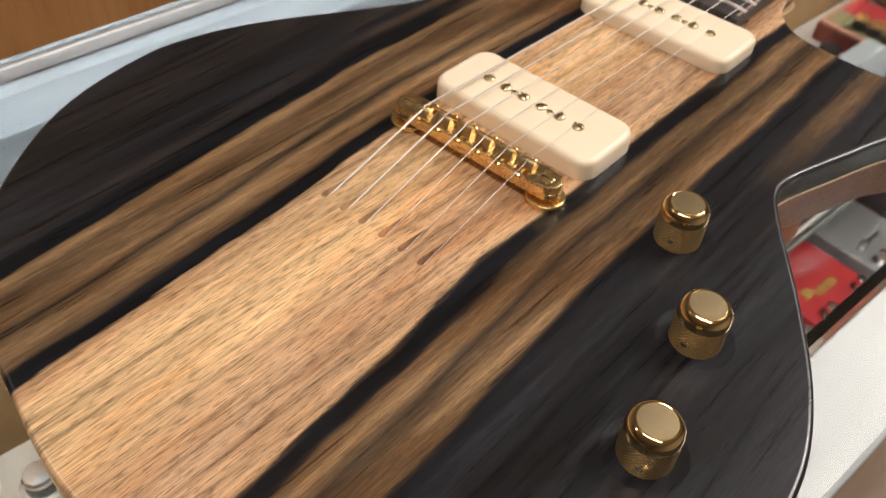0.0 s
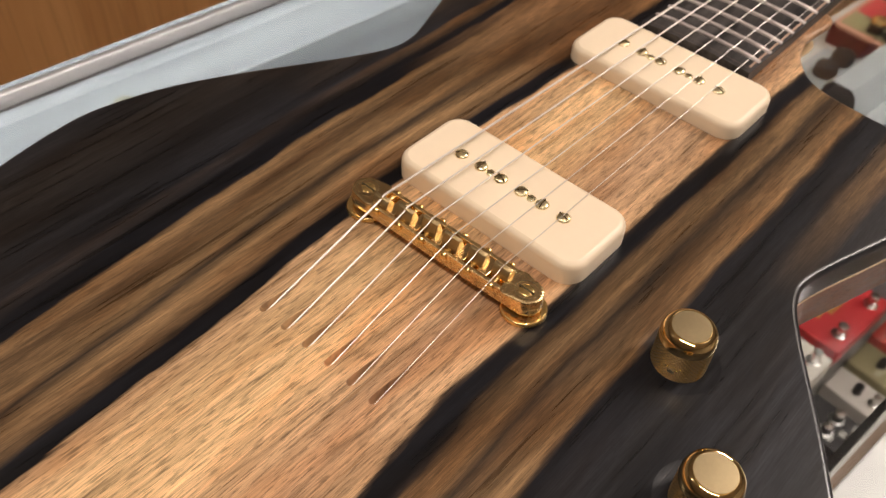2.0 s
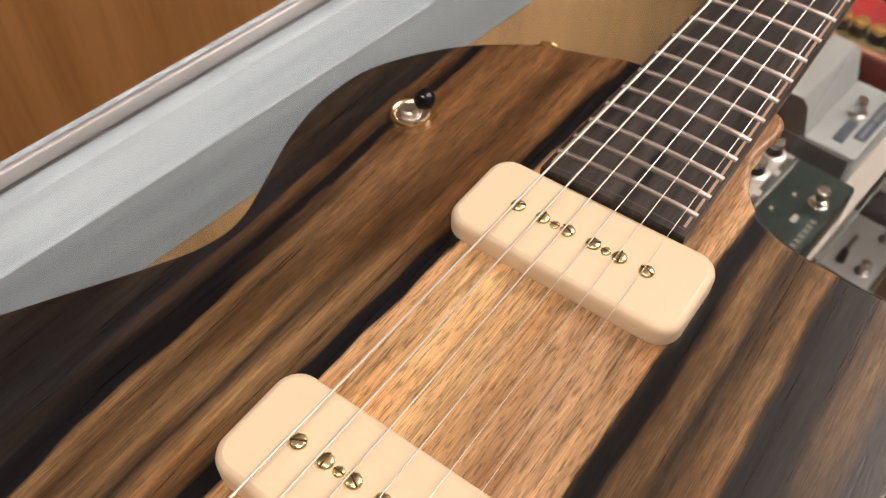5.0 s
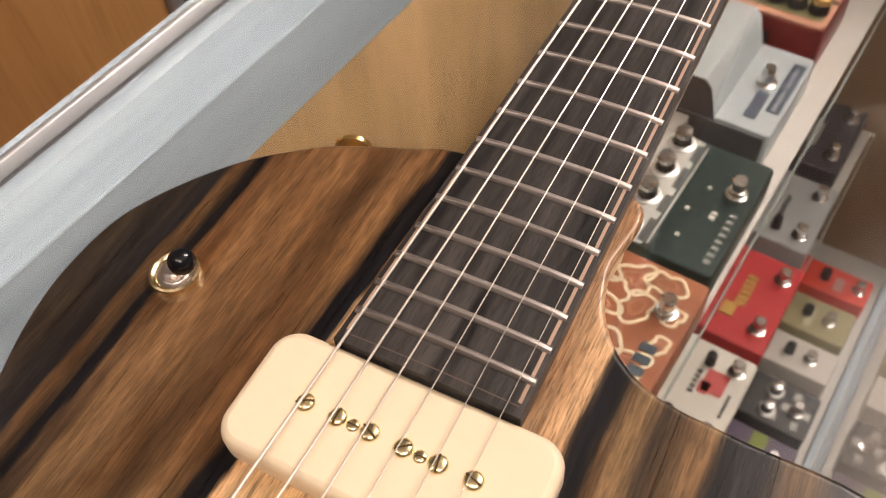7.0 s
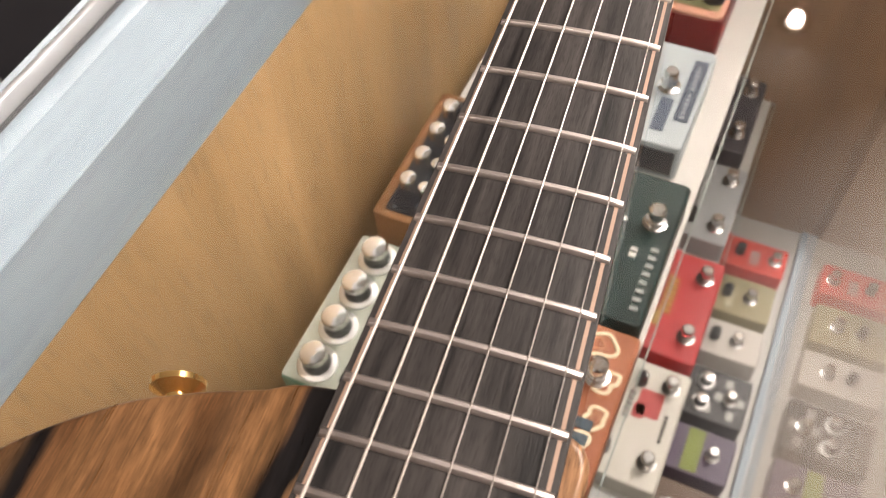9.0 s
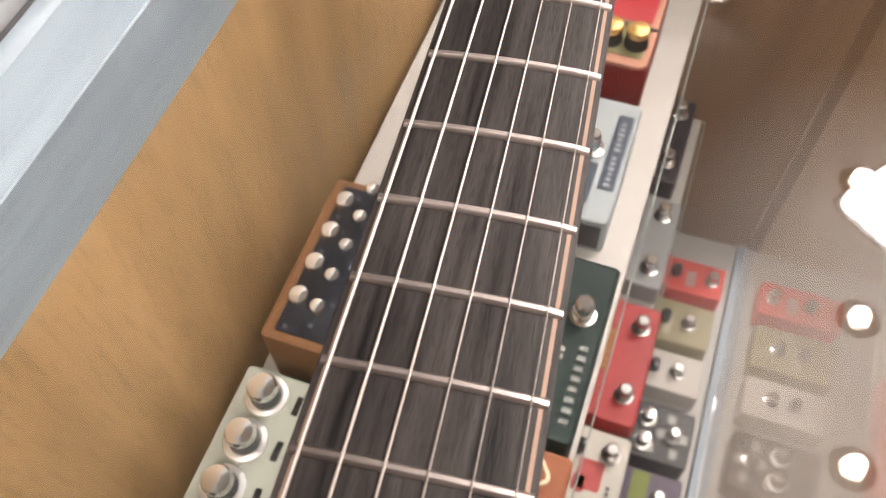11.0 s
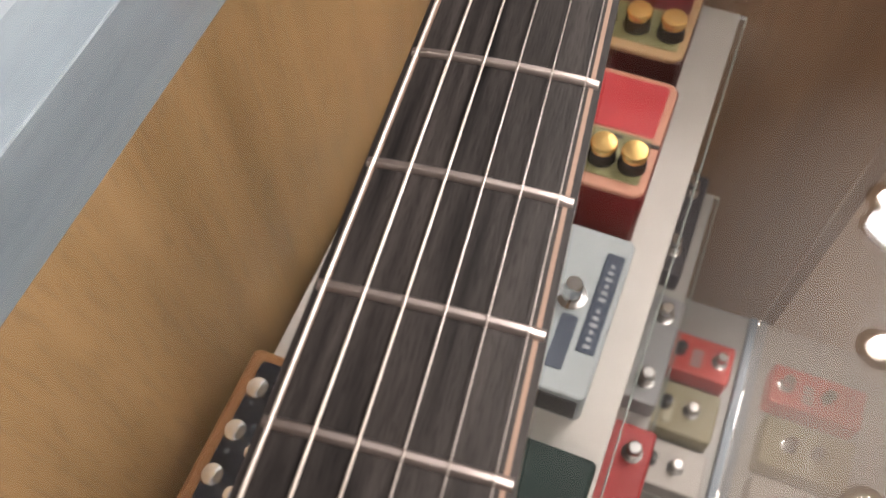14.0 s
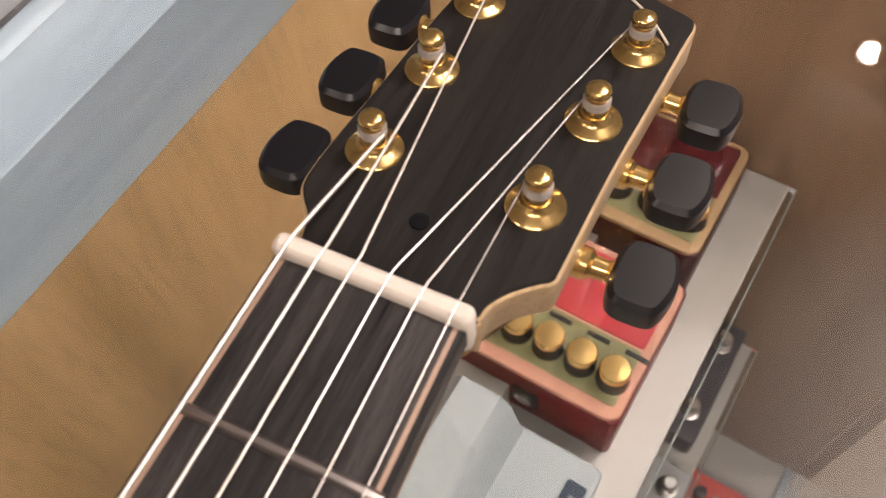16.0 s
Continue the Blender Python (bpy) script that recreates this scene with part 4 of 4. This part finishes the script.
red = pedal("red pedal with olive panel and gold knobs", -0.088, 0.060, 0.747, 0.838, SHELF_A, 0.050, (0.16, 0.012, 0.014), [(0.275 + 0.127 * k, 0.24, 0.0082) for k in range(6)], (), [(0.19 + 0.152 * k, 0.43, 0.09, 0.03, INK) for k in range(6)], [(0.5, 0.72, 0.92, 0.46, (0.42, 0.03, 0.04)), (0.5, 0.28, 0.92, 0.38, (0.22, 0.22, 0.11))], GLD, 0.3, (0.50, 0.25, 0.18))
part("jack_plate", block(0.014, 0.030, -0.0470, -0.0452, 0.016, 0.034, 0.0008), BLACK, red, "black jack socket plate")
part("jack_socket", lathe([(0.0052, 0.0), (0.0052, 0.002), (0.0034, 0.0024)], 16, None, Matrix.Translation((0.022, -0.0468, 0.025)) @ Matrix.Rotation(radians(90), 4, "X")), CHROME, red)
pedal("dark maroon pedal with olive panel and gold knobs", -0.084, 0.068, 0.856, 0.940, SHELF_A, 0.050, (0.05, 0.006, 0.008), [(0.16 + 0.15 * k, 0.26, 0.0085) for k in range(6)], (), (), [(0.5, 0.72, 0.92, 0.46, (0.10, 0.01, 0.015)), (0.5, 0.28, 0.92, 0.38, (0.22, 0.22, 0.11))], GLD, 0.3, (0.40, 0.26, 0.14))
pedal("pale green pedal with four silver knobs", -0.141, -0.070, 0.347, 0.453, BACK, 0.055, (0.14, 0.27, 0.20), [(0.25, 0.14 + 0.24 * k, 0.0078) for k in range(4)], (), [(0.50, 0.14 + 0.24 * k, 0.05, 0.1, INK) for k in range(4)], [(0.5, 0.5, 0.97, 0.97, (0.50, 0.54, 0.48))], SILV)
pedal("wood-edged black control box with small silver knobs", -0.130, -0.056, 0.469, 0.582, BACK, 0.055, (0.30, 0.15, 0.07), [(0.23, 0.21 + 0.195 * k, 0.0056) for k in range(4)] + [(0.40, 0.18 + 0.18 * k, 0.0044) for k in range(5)], (), [(0.17 + 0.09 * (k * 7 % 5), 0.08 + 0.045 * k, 0.030, 0.020, (0.22, 0.26, 0.32)) for k in range(19)], [(0.54, 0.5, 0.88, 0.9, (0.02, 0.025, 0.04))], (CHROME, CHROME, None))
pedal("pale grey pedal with silver knobs", -0.150, -0.075, 0.228, 0.337, BACK, 0.055, (0.50, 0.52, 0.48), [(0.24, 0.85, 0.009), (0.24, 0.55, 0.009)], (), [(0.5, 0.8, 0.06, 0.1, INK)], (), SILV)
pedal("pale grey pedal with a silver knob", -0.205, -0.115, -0.26, -0.150, BACK, 0.055, (0.62, 0.60, 0.55), [(0.42, 0.72, 0.0095), (0.2, 0.42, 0.009)], (), (), (), SILV)

wah = thing("effect_pedal", "pale blue-grey pedal with raised ridge and black knobs", "effect pedal", Matrix.Translation((-0.012, 0.682, SHELF_A)) @ Matrix.Rotation(CASE_TURN, 4, "Z"), "pedals in the case")
GREY = paint((0.36, 0.41, 0.44))
part("enclosure", slab(0.140, 0.106, 0, 0.035, 0.005, 0.002, None, Matrix.Translation((-0.006, -0.007, 0))), GREY, wah)
# shade of the end faces, put on as dark plates here and on the ridge
part("end_panel", block(-0.072, 0.060, -0.0612, -0.0602, 0.006, 0.031, 0.0003), DARKGREY, wah, "dark plate for the shaded end face")
RIDGE = [(-0.026, 0.033), (-0.023, 0.064), (-0.018, 0.070), (0.004, 0.070), (0.010, 0.064), (0.018, 0.033)]
ridge = swept(RIDGE, -0.0595, 0.043)
part("ridge_end_shade", swept(RIDGE, -0.0612, -0.0597), DARKGREY, wah, "dark plate for the shaded ridge end")
part("ridge", ridge, GREY, wah, "raised pale grey ridge")
part("base_plate", slab(0.138, 0.104, -0.0, 0.004, 0.004, 0.001, None, Matrix.Translation((-0.006, -0.007, 0))), DARKGREY, wah, "dark base")
for ky in (-0.002, 0.032):
    part("knob", lathe([(0.0125, 0.035), (0.012, 0.045), (0.0105, 0.047), (0.001, 0.0474)], 24), BLACK, wah, "black knob", Matrix.Translation((-0.049, ky, 0)))
part("footswitch", lathe([(0.009, 0.035), (0.009, 0.037), (0.0055, 0.038), (0.0055, 0.051), (0.0045, 0.053)], 20), CHROME, wah, "", Matrix.Translation((0.038, -0.002, 0)))
part("lettering", slab(0.011, 0.066, 0.035, 0.0358, 0.001, 0.0003, None, Matrix.Translation((0.055, 0.0, 0))), paint((0.04, 0.06, 0.10)), wah, "dark label strip")
for k in range(12):
    part("letter_bar", slab(0.0045 - 0.001 * (k % 3), 0.0022, 0.0358, 0.0362, 0.0006, 0.0001, None, Matrix.Translation((0.055, -0.029 + 0.0046 * k + 0.003 * (k > 5), 0))), paint((0.4, 0.42, 0.44)), wah, "pale lettering bar")
part("lettering", slab(0.007, 0.070, 0.035, 0.0356, 0.001, 0.0002, None, Matrix.Translation((-0.032, 0.003, 0))), paint((0.04, 0.06, 0.10)), wah, "dark label strip")

part("lettering", slab(0.010, 0.034, 0.035, 0.0357, 0.001, 0.0002, None, Matrix.Translation((0.041, -0.030, 0))), paint((0.06, 0.08, 0.12)), wah, "dark label strip")
RED = (0.47, 0.028, 0.034)
pedal("white pedal with a red square", -0.010, 0.097, 0.452, 0.570, SHELF_B, 0.028, (0.62, 0.60, 0.55), [(0.50, 0.2, 0.006), (0.62, 0.82, 0.005)], [(0.86, 0.84), (0.86, 0.2)], LETTERS(0.58, 0.5, 0.05, 0.05, 5, 0.6, INK) + LETTERS(0.9, 0.4, 0.03, 0.04, 6, 0.6, INK), [(0.74, 0.66, 0.20, 0.22, (0.5, 0.06, 0.06)), (0.67, 0.58, 0.10, 0.12, (0.5, 0.06, 0.06))], BLK)
pedal("red pedal with gold script and two footswitches", 0.000, 0.110, 0.580, 0.698, SHELF_B, 0.028, RED, (), [(0.86, 0.8), (0.86, 0.22)], LETTERS(0.62, 0.4, 0.10, 0.06, 6, 0.7, (0.45, 0.28, 0.06)) + [(0.55, 0.3, 0.12, 0.14, (0.45, 0.28, 0.06))])
pedal("grey pedal with two footswitches", 0.010, 0.118, 0.718, 0.821, SHELF_B, 0.028, (0.33, 0.34, 0.36), [(0.62, 0.2, 0.005)], [(0.86, 0.8), (0.86, 0.2)], LETTERS(0.6, 0.4, 0.05, 0.05, 6, 0.6, INK), (), BLK)
pedal("dark violet-grey pedal with two footswitches", 0.018, 0.122, 0.842, 0.955, SHELF_B, 0.028, (0.07, 0.065, 0.08), (), [(0.86, 0.8), (0.86, 0.22)], LETTERS(0.6, 0.3, 0.1, 0.06, 6, 0.6, PALE))
pedal("grey pedal with dark lettering", -0.020, 0.085, 0.325, 0.440, SHELF_B, 0.028, (0.40, 0.40, 0.40), (), [(0.86, 0.8), (0.86, 0.22)], LETTERS(0.6, 0.3, 0.05, 0.06, 6, 0.6, INK))
pedal("bright red mini pedal with pale lettering", 0.115, 0.212, 0.842, 0.888, SHELF_C, 0.035, (0.80, 0.075, 0.05), [(0.4, 0.5, 0.006)], [(0.85, 0.5)], LETTERS(0.6, 0.25, 0.12, 0.12, 4, 0.6, PALE), (), BLK)
pedal("beige mini pedal with pale wave", 0.110, 0.202, 0.772, 0.828, SHELF_C, 0.035, (0.38, 0.33, 0.19), [(0.4, 0.5, 0.006)], [(0.7, 0.5)], [(0.45, 0.4, 0.1, 0.5, (0.6, 0.55, 0.4))], (), BLK)
pedal("white mini pedal with a footswitch", 0.103, 0.196, 0.711, 0.760, SHELF_C, 0.035, (0.62, 0.58, 0.54), [(0.4, 0.5, 0.006)], [(0.68, 0.5)], (), (), BLK)
pedal("black pedal with silver pattern", 0.096, 0.189, 0.626, 0.690, SHELF_C, 0.038, (0.04, 0.04, 0.045), [(0.45, 0.28, 0.007), (0.45, 0.72, 0.007)], [(0.78, 0.5)], [(0.55 + 0.09 * k, 0.2 + 0.3 * (k % 3), 0.09, 0.16, PALE) for k in range(5)], (), SILV)
pedal("purple and green pedal with a footswitch", 0.090, 0.181, 0.557, 0.614, SHELF_C, 0.038, (0.10, 0.07, 0.13), (), [(0.75, 0.5)], (), [(0.52, 0.5, 0.2, 0.9, (0.22, 0.28, 0.03))])
pedal("brown pedal with a footswitch", 0.083, 0.174, 0.480, 0.545, SHELF_C, 0.038, (0.16, 0.10, 0.07), [(0.4, 0.5, 0.007)], [(0.75, 0.5)], (), (), SILV)
pedal("white pedal with black knobs", 0.076, 0.166, 0.405, 0.468, SHELF_C, 0.038, (0.55, 0.53, 0.5), [(0.5, 0.3, 0.007), (0.5, 0.7, 0.007)], [(0.8, 0.5)], (), (), BLK)
pedal("black pedal with silver knobs and pattern", 0.068, 0.160, 0.325, 0.392, SHELF_C, 0.038, (0.04, 0.04, 0.045), [(0.5, 0.3, 0.007), (0.5, 0.7, 0.007)], [(0.8, 0.5)], [(0.62 + 0.09 * k, 0.2 + 0.3 * (k % 3), 0.07, 0.16, PALE) for k in range(4)], (), SILV)
